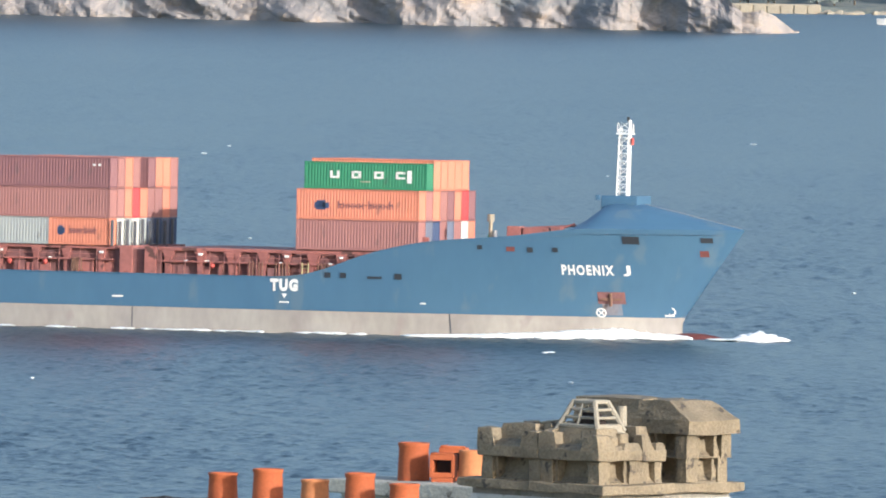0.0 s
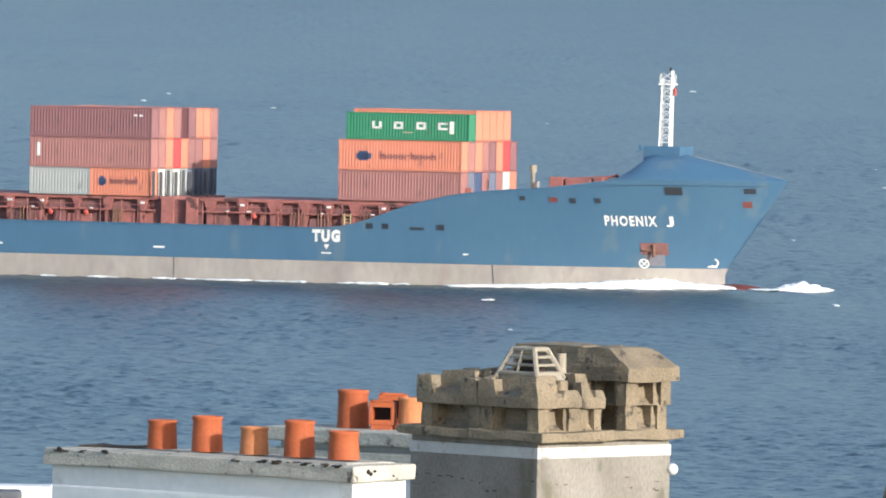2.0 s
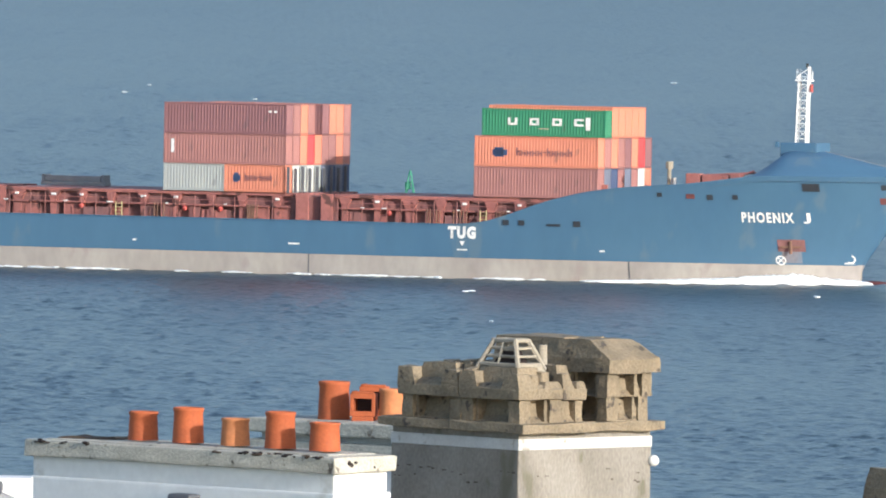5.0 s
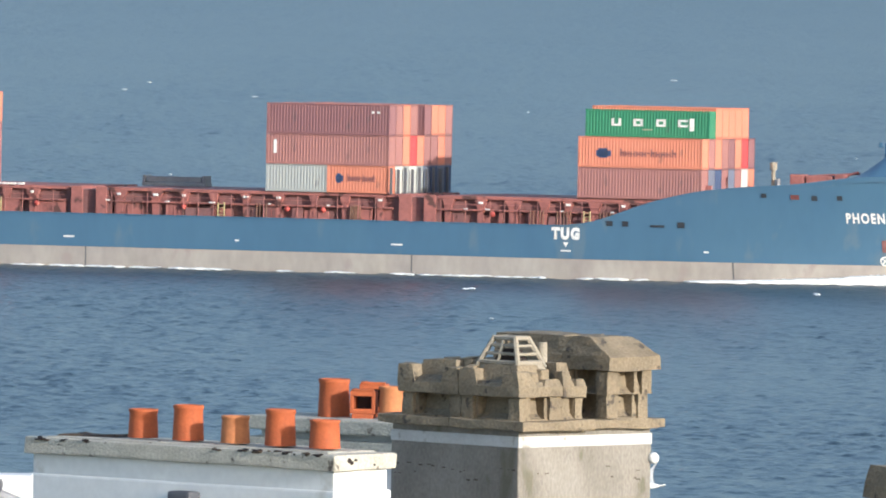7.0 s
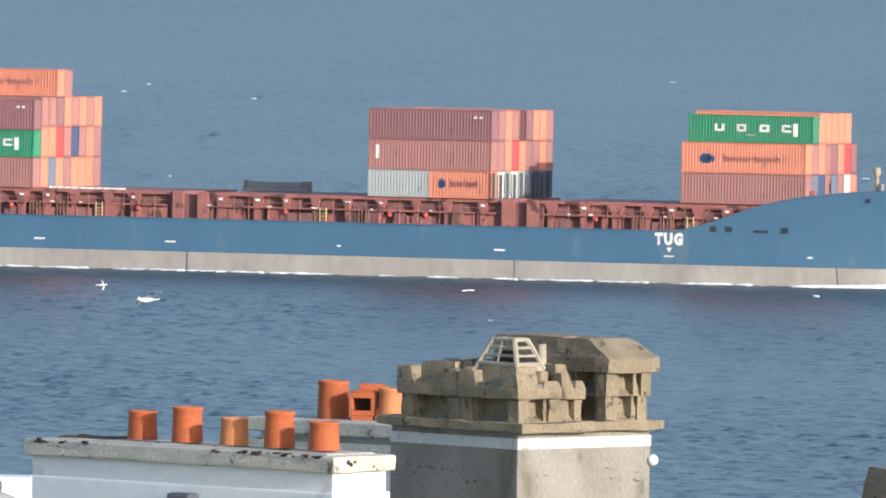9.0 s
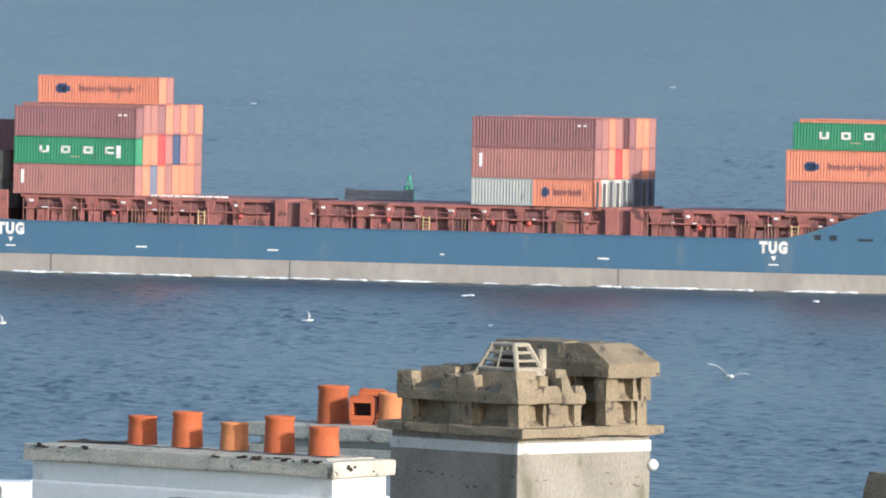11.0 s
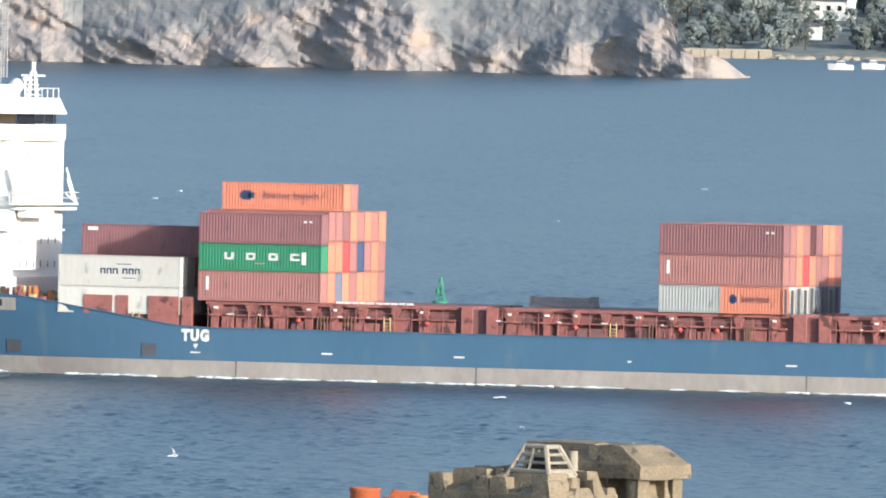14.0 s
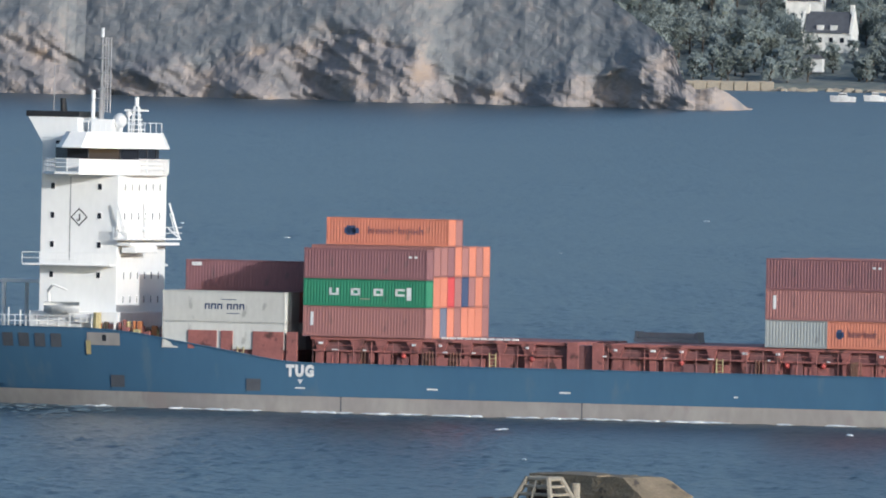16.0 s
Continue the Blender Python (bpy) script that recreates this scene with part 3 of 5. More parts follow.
    for i in range(n):
        a, b = Vector((*deck[i], 0)), Vector((*deck[(i + 1) % n], 0))
        d = (b - a)
        t = Matrix.Translation((a + b) / 2) @ Matrix.Rotation(math.atan2(d.y, d.x), 4, "Z")
        if i < 5:
            part("bridge_bulwark", box(B(), -d.length / 2, d.length / 2, -0.06, 0.06, 22.3, 23.55, 0, t), W, house)
            continue
        bm = B()
        for h in (22.75, 23.15, 23.55):
            rod(bm, (a.x, a.y, h), (b.x, b.y, h), 0.04, n=5)
        for k in range(int(d.length / 0.9) + 1):
            p = a + d * (k / max(int(d.length / 0.9), 1))
            rod(bm, (p.x, p.y, 22.2), (p.x, p.y, 23.55), 0.045, n=5)
        part("wing_rail", bm, W, house)
    bm = B()
    for x, y in ((-94.7, -4.0), (-94.0, -3.6), (-94.0, 3.6), (-94.7, 4.0)):
        rod(bm, (x, y, 22.2), (x, y, 23.6), 0.045, n=5)
    for h in (22.7, 23.15, 23.6):
        rod(bm, (-94.7, -4.0, h), (-94.0, -3.6, h), 0.035, n=5)
        rod(bm, (-94.0, -3.6, h), (-94.0, 3.6, h), 0.035, n=5)
    part("bridge_front_rail", bm, W, house)
    inner = [(x * 0.9 - 99.0 * 0.1, y * 0.72) for x, y in deck]
    wheel = part("wheelhouse", prism(B(), inner, 22.3, 24.95), W, house, "white wheelhouse with dark window band")
    bm = prism(B(), [(x * 1.006 + 99.0 * 0.006, y * 1.006) for x, y in inner], 23.55, 24.6)
    part("window_band", bm, M["glass"], wheel, "dark bridge windows")
    for i in range(0, 6):
        a, b = Vector((*inner[i], 0)), Vector((*inner[(i + 1) % n], 0))
        k = max(int((b - a).length / 2.0), 1)
        for j in range(k + 1):
            p = a + (b - a) * (j / k)
            p = Vector((-99, 0, 0)) + (p - Vector((-99, 0, 0))) * 1.012
            part("mullion", box(B(), p.x - 0.045, p.x + 0.045, p.y - 0.045, p.y + 0.045, 23.5, 24.65), M["slate"], wheel)
    roof = [(-99 + (x + 99) * (1.08 if x > -99 else 0.72), y * 0.95) for x, y in deck]
    part("bridge_roof", prism(B(), roof, 24.75, 26.15, 0.86), W, house, "white sloping bridge roof")
    part("roof_lip", prism(B(), roof, 24.6, 24.75), W, house)
    # funnel
    bm = B()
    prof = [(-104.6, 27.6), (-99.6, 27.6), (-99.2, 24.0), (-102.0, 23.2)]
    for a, b in ((-3.2, 3.2),):
        lo = [bm.verts.new((x, a, z)) for x, z in prof]
        hi = [bm.verts.new((x, b, z)) for x, z in prof]
        for i in range(4):
            bm.faces.new((lo[i], lo[(i + 1) % 4], hi[(i + 1) % 4], hi[i]))
        bm.faces.new(lo[::-1]), bm.faces.new(hi)
    funnel = part("funnel", bm, W, ship, "white raked funnel with black top")
    part("funnel_top", box(B(), -104.8, -99.4, -3.3, 3.3, 27.6, 28.15, 0.05), M["black"], funnel)
    part("exhaust_pipe", rod(B(), (-102.0, 0, 28.1), (-102.1, 0, 29.4), 0.35, 0.3), M["black"], funnel)
    part("casing", box(B(), -103.2, -99.4, -3.0, 3.0, 22.2, 25.0, 0.05), W, funnel)
    part("back_plate", box(B(), -101.4, -101.2, -4.3, -3.0, 22.6, 25.3), M["black"], funnel)
    # main mast, radar mast, aerials, radome
    bm = rod(B(), (-99.0, -1.0, 26.1), (-99.0, -1.0, 35.4), 0.17, 0.12)
    mast = part("main_mast", bm, M["steel"], ship, "grey and white signal mast")
    for z in (28.5, 30.2, 31.8, 33.2, 34.5):
        part("mast_bracket", box(B(), -99.3, -98.7, -1.4, -0.6, z, z + 0.16, 0.04), M["steel"], mast)
    part("mast_lamp", rod(B(), (-99.0, -1.0, 35.3), (-99.0, -1.0, 36.2), 0.18), M["mark"], mast)
    bm = B()
    for dx in (0.35, 0.6, 0.9):
        rod(bm, (-99.0 + dx, -1.0, 28.0), (-99.0 + dx, -1.0, 35.3), 0.055, n=5)
    for k in range(26):
        rod(bm, (-98.65, -1.0, 28.2 + k * 0.28), (-98.1, -1.0, 28.2 + k * 0.28), 0.045, n=4)
    part("mast_ladder", bm, M["steel"], mast)
    part("mast_base", box(B(), -99.6, -97.4, -2.2, 0.4, 26.1, 27.4, 0.05), W, mast)
    part("mast_foot", rod(B(), (-99.0, -1.0, 26.1), (-99.0, -1.0, 30.6), 0.30, 0.24), M["steel"], mast)
    part("mast_yard", rod(B(), (-99.0, -2.6, 29.4), (-99.0, 0.6, 29.4), 0.06, n=6), M["steel"], mast)
    part("white_post", rod(B(), (-99.7, -1.4, 26.2), (-99.7, -1.4, 30.2), 0.2), W, mast)
    part("aerial", rod(B(), (-101.9, -2, 28.1), (-101.9, -2, 33.5), 0.05, 0.03), M["steel"], ship)
    bm = B()
    bmesh.ops.create_uvsphere(bm, u_segments=16, v_segments=10, radius=0.72, matrix=Matrix.Translation((-97.0, -1.2, 27.2)))
    rod(bm, (-97.0, -1.2, 26.1), (-97.0, -1.2, 26.8), 0.3)
    smooth(part("radome", bm, M["mark"], ship, "white radome"))
    bm = B()
    for dx, dy in ((-0.4, -0.4), (0.4, -0.4), (0.4, 0.4), (-0.4, 0.4)):
        rod(bm, (-96.2 + dx, dy + 0.8, 26.1), (-96.2 + dx * 0.5, dy * 0.5 + 0.8, 28.7), 0.07, n=5)
    for k in range(5):
        box(bm, -96.9 + k * 0.1, -95.5 - k * 0.1, 0.4, 1.2, 26.4 + k * 0.48, 26.5 + k * 0.48)
    box(bm, -97.4, -95.0, 0.7, 0.9, 28.2, 28.4)
    rod(bm, (-96.2, 0.8, 28.7), (-96.2, 0.8, 29.6), 0.22)
    part("radar_mast", bm, W, ship, "white radar mast")
    bm = B()
    bmesh.ops.create_uvsphere(bm, u_segments=12, v_segments=8, radius=0.32, matrix=Matrix.Translation((-96.6, -1.4, 28.0)))
    rod(bm, (-96.6, -1.4, 26.1), (-96.6, -1.4, 27.8), 0.1)
    smooth(part("satellite_dome", bm, M["mark"], ship))
    bm = B()
    for x in np.linspace(-100, -95.4, 9):
        rod(bm, (x, -6.5, 26.1), (x, -6.5, 27.1), 0.04, n=5)
        rod(bm, (x, 6.5, 26.1), (x, 6.5, 27.1), 0.04, n=5)
    rod(bm, (-100, -6.5, 27.1), (-95.4, -6.5, 27.1), 0.035, n=5)
    rod(bm, (-95.4, -6.5, 27.1), (-95.4, 6.5, 27.1), 0.035, n=5)
    part("roof_rail", bm, W, ship)
    # poop rails and gear
    for ob in ship.children:
        lift = {"deckhouse": (-0.43, 0.75), "funnel": (-2.1, 0.7), "main_mast": (-1.0, 0.75), "aerial": (-2.6, 0.6), "radome": (-1.0, 0.85), "radar_mast": (-0.75, 0.75),
                "satellite_dome": (-0.45, 0.75), "roof_rail": (-0.7, 0.75)}.get(ob.name.split(".")[0])
        if lift:
            ob.location = (lift[0], 0, lift[1])
    bm = B()
    for h in (0.55, 1.1):
        for k in range(10):
            a, b = STERN + 0.2 + k * 1.15, STERN + 1.35 + k * 1.15
            rod(bm, (a, 0.25 - half(a, 8.1), 8.1 + h), (b, 0.25 - half(b, 8.1), 8.1 + h), 0.045, n=5)
    for k in range(11):
        x = STERN + 0.2 + k * 1.15
        rod(bm, (x, 0.25 - half(x, 8.1), 7.5), (x, 0.25 - half(x, 8.1), 9.2), 0.045, n=5)
    part("poop_rail", bm, W, ship)
    part("poop_post", rod(B(), (-97.2, -9.9, 7.5), (-97.2, -9.9, 9.6), 0.4), M["yellow"], ship)
    part("life_raft", rod(B(), (-99.6, -9.5, 9.0), (-98.2, -9.5, 9.0), 0.42), M["mark"], ship)
    bm = box(B(), -109.0, -103.3, -4.0, 4.0, 12.25, 12.6, 0.03)
    box(bm, -108.8, -108.5, -3.9, -3.5, 8.0, 12.3), box(bm, -108.8, -108.5, 3.5, 3.9, 8.0, 12.3)
    part("boat_deck", bm, W, ship)
    # davit with a small rescue boat, and gear along the aft deck edge
    davit = part("davit", rod(rod(rod(B(), (-102.2, -9.0, 8.2), (-102.4, -9.3, 11.6), 0.14), (-102.4, -9.3, 11.6), (-101.6, -10.4, 12.2), 0.12), (-101.6, -10.4, 12.2), (-100.2, -10.3, 11.7), 0.09), W, ship)
    bm = B()
    rows = []
    for i in range(9):
        t = i / 8
        hb = 0.75 * (1 - abs(2 * t - 1) ** 3)
        x = -102.6 + 3.6 * t
        rows.append([(x, -10.0 - hb, 10.2), (x, -10.0 - hb * 0.6, 9.5), (x, -10.0 + hb * 0.6, 9.5), (x, -10.0 + hb, 10.2), (x, -10.0, 10.55)])
    grid(bm, rows)
    smooth(part("rescue_boat", bm, M["mark"], davit, "small white rescue boat"))
    rng = random.Random(21)
    for k in range(16):
        x = -97.0 + k * 0.48
        h = rng.uniform(0.4, 1.1)
        z = sheer(x) - 0.5
        m = rng.choice((M["deckred"], M["yellow"], M["bark"], M["deckred"], M["mark"], M["terrapale"]))
        if k % 3:
            part("deck_gear", box(B(), x, x + rng.uniform(0.25, 0.55), -9.9, -9.4, z, z + 0.5 + h, 0.06), m, ship)
        else:
            part("deck_drum", rod(B(), (x, -9.6, z), (x, -9.6, z + 0.5 + h), 0.24, n=10), m, ship)
    for k in range(4):
        part("side_ladder_post", rod(B(), (-106.5 + k * 1.2, -8.9, 7.5), (-106.5 + k * 1.2, -8.9, 9.9 - 0.2 * k), 0.1), M["mark"], ship)
    part("yellow_fender", on_side(B(), -98.1, -97.6, 5.6, 6.9, 0.1), M["yellow"], ship)
    part("shell_door", on_side(B(), -98.0, -94.6, 6.5, 7.7, 0.05, 16), M["boot"], ship, "pale grey shell recess")
    part("side_port", on_side(B(), -96.4, -96.0, 6.9, 7.5, 0.06), M["dark"], ship)
    for k in range(5):
        part("mooring_port", on_side(B(), -108.6 + k * 1.7, -107.5 + k * 1.7, 6.2, 7.5, 0.04), M["slate"], ship)
    for k in range(3):
        part("deck_pipe", box(B(), -94.5 + k * 1.1, -93.8 + k * 1.1, -10.6, -10.0, 7.2, 8.3 - 0.2 * k, 0.1), M["yellow"] if k == 1 else M["deckred"], ship)


deckhouse()

# ---- containers ----
CW = 2.44
MESHES = {}


def wave_panel(length, height, pitch, depth):
    """A pressed steel panel in the xz plane, proud towards -y."""
    bm = B()
    n = max(int(round(length / pitch)), 2)
    p = length / n
    xs, off = [], []
    for i in range(n):
        for u, d in ((0.0, 0), (0.25, 0), (0.5, depth), (0.75, depth)):
            xs.append(-length / 2 + (i + u) * p), off.append(d)
    xs.append(length / 2), off.append(0)
    grid(bm, [[(x, d, z) for z in (0, height)] for x, d in zip(xs, off)])
    return bm


def container_meshes(L, H):
    key = (L, H)
    if key in MESHES:
        return MESHES[key]
    out = {}

    def keep(k, bm):
        me = bpy.data.meshes.new(k)
        bmesh.ops.recalc_face_normals(bm, faces=bm.faces)
        bm.to_mesh(me)
        bm.free()
        me.materials.append(BOX["brown"])
        out[k] = me

    bm = B()
    for x in (-1, 1):
        for y in (-1, 1):
            cx, cy = x * (L / 2 - 0.08), y * (CW / 2 - 0.08)
            box(bm, cx - 0.08, cx + 0.08, cy - 0.08, cy + 0.08, 0, H)
            for z in (0.06, H - 0.06):
                box(bm, cx - 0.095, cx + 0.085, cy - 0.085, cy + 0.085, z - 0.06, z + 0.065)
    for y in (-1, 1):
        for z, t in ((0.08, 0.08), (H - 0.05, 0.04)):
            box(bm, -L / 2 + 0.16, L / 2 - 0.16, y * (CW / 2 - 0.05) - 0.04, y * (CW / 2 - 0.05) + 0.04, z - t, z + t)
    for x in (-1, 1):
        for z, t in ((0.08, 0.08), (H - 0.06, 0.06)):
            box(bm, x * (L / 2 - 0.05) - 0.045, x * (L / 2 - 0.05) + 0.045, -CW / 2 + 0.16, CW / 2 - 0.16, z - t, z + t)
    keep("frame", bm)
    keep("side_panel", wave_panel(L - 0.3, H - 0.24, 0.30, 0.028))
    keep("flat_panel", wave_panel(L - 0.3, H - 0.24, 0.6, 0.006))
    keep("front_panel", wave_panel(CW - 0.3, H - 0.26, 0.26, 0.05))
    keep("roof", box(B(), -L / 2 + 0.1, L / 2 - 0.1, -CW / 2 + 0.08, CW / 2 - 0.08, H - 0.06, H - 0.02))
    bm = box(B(), -0.02, 0.02, -0.54, 0.54, 0, H - 0.3)
    for y in (-0.3, 0.3):
        rod(bm, (-0.05, y, 0), (-0.05, y, H - 0.3), 0.03, n=5)
    keep("door", bm)
    MESHES[key] = out
    return out


NAMES = {"brown": "rust-brown", "maroon": "dark maroon", "orange": "orange", "green": "green", "red": "red", "navy": "dark blue", "silver": "silver grey", "white": "white",
         "slateblue": "slate blue"}


def container(x, y, z, L, H, colour, group, logo=""):
    c = thing("shipping_container", f"{NAMES[colour]} corrugated steel {'twenty' if L < 8 else 'forty'}-foot shipping container" + (" with painted marks" if logo else ""),
              "container", group)
    ms = container_meshes(L, H)

    def put(k, m):
        ob = new(k, ms[k])
        ob.parent, ob.matrix_basis = c, m
        ob.material_slots[0].link = "OBJECT"
        ob.material_slots[0].material = BOX[colour]
        return ob

    put("frame", Matrix())
    side = put("flat_panel" if colour == "white" else "side_panel", pose(0, -CW / 2 + 0.03, 0.12))
    side.name = "side_panel"
    put("side_panel", pose(0, CW / 2 - 0.03, 0.12, rz=180))
    put("front_panel", pose(L / 2 - 0.03, 0, 0.13, rz=90))
    put("roof", Matrix())
    for s in (-1, 1):
        put("door", pose(-L / 2 + 0.06, s * 0.56, 0.15))
    yy = -0.012

    def bars(name, rects, mat, label):
        bm = B()
        for a, b, p, q in rects:
            box(bm, a, b, yy - 0.012, yy + 0.0, p, q, 0.0)
        part(name, bm, mat, side, label)

    if logo == "spaced":
        r = []
        for k, x0 in enumerate((-3.55, -1.4, 0.85, 3.0)):
            r += [(x0, x0 + 0.95, 0.92, 1.12), (x0, x0 + 0.26, 0.92, 1.62), (x0 + 0.69, x0 + 0.95, 0.92 if k < 3 else 1.4, 1.62)]
            if k:
                r += [(x0, x0 + 0.95, 1.42, 1.62)]
            bars("shape_mark", r, M["mark"], "blocky white mark")
            r = []
        bars("code_plate", [(4.15, 4.6, 0.55, 1.75)], M["mark"], "white upright code block")
        bars("small_mark", [(-0.5, 0.5, 0.55, 0.66)], M["castpale"], "")
    elif logo == "word":
        k = L / 12.19
        r = [(a * k, b * k, 0.95, 1.5) for a, b in ((-4.3, -3.3), (-3.55, -2.85))] + [(-4.1 * k, -3.2 * k, 0.8, 1.7)]
        bars("emblem", r, BOX["navy"], "dark blue square emblem")
        r, x0 = [], -1.95
        for w, h in ((0.36, 0.75), (0.42, 0.5), (0.42, 0.5), (0.42, 0.5), (0.42, 0.5), (0.25, 0.12), (0.34, 0.75), (0.4, 0.5), (0.42, 0.5), (0.42, 0.5), (0.42, 0.75)):
            zb = 0.95 if h > 0.2 else 1.25
            r += [(x0 * k, (x0 + 0.12) * k, zb, zb + h), (x0 * k, (x0 + w) * k, zb + h * 0.4, zb + h * 0.6), ((x0 + w - 0.1) * k, (x0 + w) * k, zb, zb + min(h, 0.5))]
            x0 += w + 0.12
        bars("word_mark", r, BOX["maroon"], "dark illegible word mark")
    elif logo == "two_words":
        r, x0 = [], -1.9
        for k in range(7):
            if k != 3:
                r += [(x0, x0 + 0.5, 1.45, 1.58), (x0, x0 + 0.14, 1.05, 1.58), (x0 + 0.36, x0 + 0.5, 1.05, 1.58)]
            x0 += 0.62 if k != 3 else 0.35
        bars("word_mark", r[:9], BOX["navy"], "dark blue word mark")
        bars("word_mark", r[9:], BOX["navy"], "dark blue word mark")
        bars("swoosh", [(-0.3, 1.2, 1.95, 2.02), (0.3, 1.6, 0.62, 0.69)], BOX["navy"], "")
    elif logo == "code":
        bars("code_plate", [(-5.35, -5.05, 0.9, 2.2)], M["mark"], "white upright code block")
    elif logo == "corner":
        for a in (4.3, 4.85):
            bars("code_plate", [(a, a + 0.3, 1.95, 2.15)], M["mark"], "small white code mark")
    elif logo == "tag":
        bars("code_plate", [(-5.5, -4.5, 2.2, 2.55)], M["mark"], "white tag")
    CARGO.append((c, pose(x * TRIM - 0.37, y, z)))
    return c


def row_y(k):
    return -11.25 + CW / 2 + k * 2.475


def stack(xc, z, tiers, group):
    """tiers: (height, or height of the outer row and of the others; first row; colours; marks by row)."""
    top = {}
    for h, first, colours, marks in tiers:
        for r, col in enumerate(colours.split(), first):
            tall = h if isinstance(h, float) else h[min(r, 1)]
            base = top.get(r, z)
            if col != "none":
                container(xc, row_y(r), base, 12.19, tall, col, group, marks.get(r, ""))
            top[r] = base + tall + 0.02


stack(7.4, 8.0, [(2.896, 0, "brown slateblue navy brown slateblue brown white orange", {}),
                 (2.896, 0, "orange brown orange brown maroon orange red maroon", {0: "word"}),
                 (2.591, 1, "green", {1: "spaced"})], "fore bay of containers")
for i in range(2, 7):
    container(7.4, row_y(i), 8.0 + 2.896 * 2 + 0.04, 12.19, 2.896, "orange", "fore bay of containers")
# Dark blues in the far rows put that end's shadow into the colour.
for i, (a, b) in enumerate(zip("silver white silver white silver navy slateblue navy slateblue".split(), "orange white silver white silver slateblue navy slateblue navy".split())):
    container(-26.75, row_y(i), 7.9, 6.06, 2.591, a, "middle bay of containers")
    container(-20.65, row_y(i), 7.9, 6.06, 2.591, b, "middle bay of containers", "word" if i == 0 else "")
stack(-23.7, 7.9 + 2.611, [(2.896, 0, "brown brown orange red orange brown brown orange brown", {0: "code"}),
                            (2.896, 0, "maroon brown orange brown none maroon orange orange brown", {0: "corner"})], "middle bay of containers")
stack(-69.6, 7.9, [(2.896, 0, "brown orange slateblue orange brown orange orange orange brown", {0: "code"}),
                    ((2.591, 2.896), 0, "green orange orange red brown navy brown orange brown", {0: "spaced"}),
                    (2.896, 0, "maroon brown brown maroon orange brown orange brown orange", {0: "corner"}),
                    (2.591, 3, "orange brown", {3: "word"})], "aft bay of containers")
stack(-83.7, 6.45, [(2.591, 0, "white silver white silver white silver white silver white", {}),
                    (2.896, 0, "white silver brown maroon brown orange brown maroon brown", {0: "two_words"}),
                    (2.896, 3, "maroon brown maroon", {3: "tag"})], "bay of containers before the deckhouse")
part("bay_base", box(B(), -90.2, -77.3, -11.0, 11.0, 5.1, 6.45, 0.05), M["deckdark"], ship)
part("fore_bay_base", box(B(), 0.8, 14.0, -10.9, 9.5, 7.4, 8.0, 0.05), M["deckdark"], ship)


def flat_rack():
    r = thing("flat_rack", "grey folded flat rack lying on the hatch cover", "flat rack")
    bm = box(B(), -3.2, 3.2, -1.2, 1.2, 0, 0.35, 0.03)
    part("platform", bm, M["steel"], r)
    for s in (-1, 1):
        part("end_wall", box(B(), s * 3.0 - 0.12, s * 3.0 + 0.12, -1.2, 1.2, 0.35, 1.05, 0.03), M["steel"], r)
    part("folded_wall", box(B(), -2.8, 2.8, -1.1, 1.1, 0.4, 0.95, 0.05), M["steel"], r)
    CARGO.append((r, pose(-44.0 * TRIM, 5.0, 7.9)))


flat_rack()


def bow_wave():
    """Foam thrown up at the stem and carried along the side."""
    rng = random.Random(4)
    w = thing("bow_wave", "white foaming bow wave along the blue hull", "foam")
    bm = B()
    for i in range(32):
        x = 46.4 - i * 0.19
        t = i / 45
        lump(bm, x + 0.4, -1.2 - 3.2 * t - rng.uniform(0, 0.8), 0.15, 1.0, 0.7, (0.10 + 0.85 * math.sin(min(t * 2.1, 1) * math.pi) ** 1.0 * 0.8) * rng.uniform(0.7, 1.1), rng)
    smooth(part("stem_foam", bm, M["foam"], w))
    bm = B()
    for i in range(95):
        t = i / 94
        x = 37.0 - 24 * t
        h = table([(0, 0.3), (0.12, 0.5), (0.22, 0.85), (0.3, 0.9), (0.45, 0.55), (0.7, 0.3), (1, 0.12)], t)
        lump(bm, x, -half(x, 0.5) - 0.9 - 0.9 * t - rng.uniform(0, 0.6), 0.05, 1.1, 0.7, h * rng.uniform(0.85, 1.1), rng)
    smooth(part("shoulder_foam", bm, M["foam"], w))
    bm = B()
    x = 13.0
    while x > -108:
        L = rng.uniform(0.6, 3.4)
        if rng.random() < (0.72 if x > -88 else 0.4):
            for k in range(int(L * 2) + 1):
                lump(bm, x - k * 0.45, -half(x, 0) - 0.5 - rng.uniform(0, 0.7), 0.05, rng.uniform(0.4, 0.8), 0.35, rng.uniform(0.04, 0.15), rng)
        x -= L + rng.uniform(0.1, 1.6)
    tagged(part("side_foam", bm, M["foam"], w), kind="stuff")
    return w


WAVE = bow_wave()


def trim_length():
    """Brings the ship's parts and the foam along it to her true length."""
    m = Matrix.Diagonal((TRIM, 1, 1, 1))
    for ob in (*ship.children_recursive, *WAVE.children_recursive):
        ob.data.transform(m)
        ob.location.x *= TRIM


trim_length()


def wash():
    """Pale churned water abreast of the stern."""
    rng = random.Random(14)
    w = thing("stern_wash", "thin pale foam spread on the water by the stern", "foam")
    bm = B()
    for _ in range(260):
        x, y = rng.uniform(-114, -90), -12.4 - abs(rng.gauss(0, 15))
        s = rng.uniform(0.12, 0.42)
        lump(bm, x, y, 0.14, s * 0.8, s * 2.0, rng.uniform(0.015, 0.035), rng)
    tagged(part("thin_foam", bm, M["thinfoam"], w), kind="stuff")
    return w


WASH = wash()

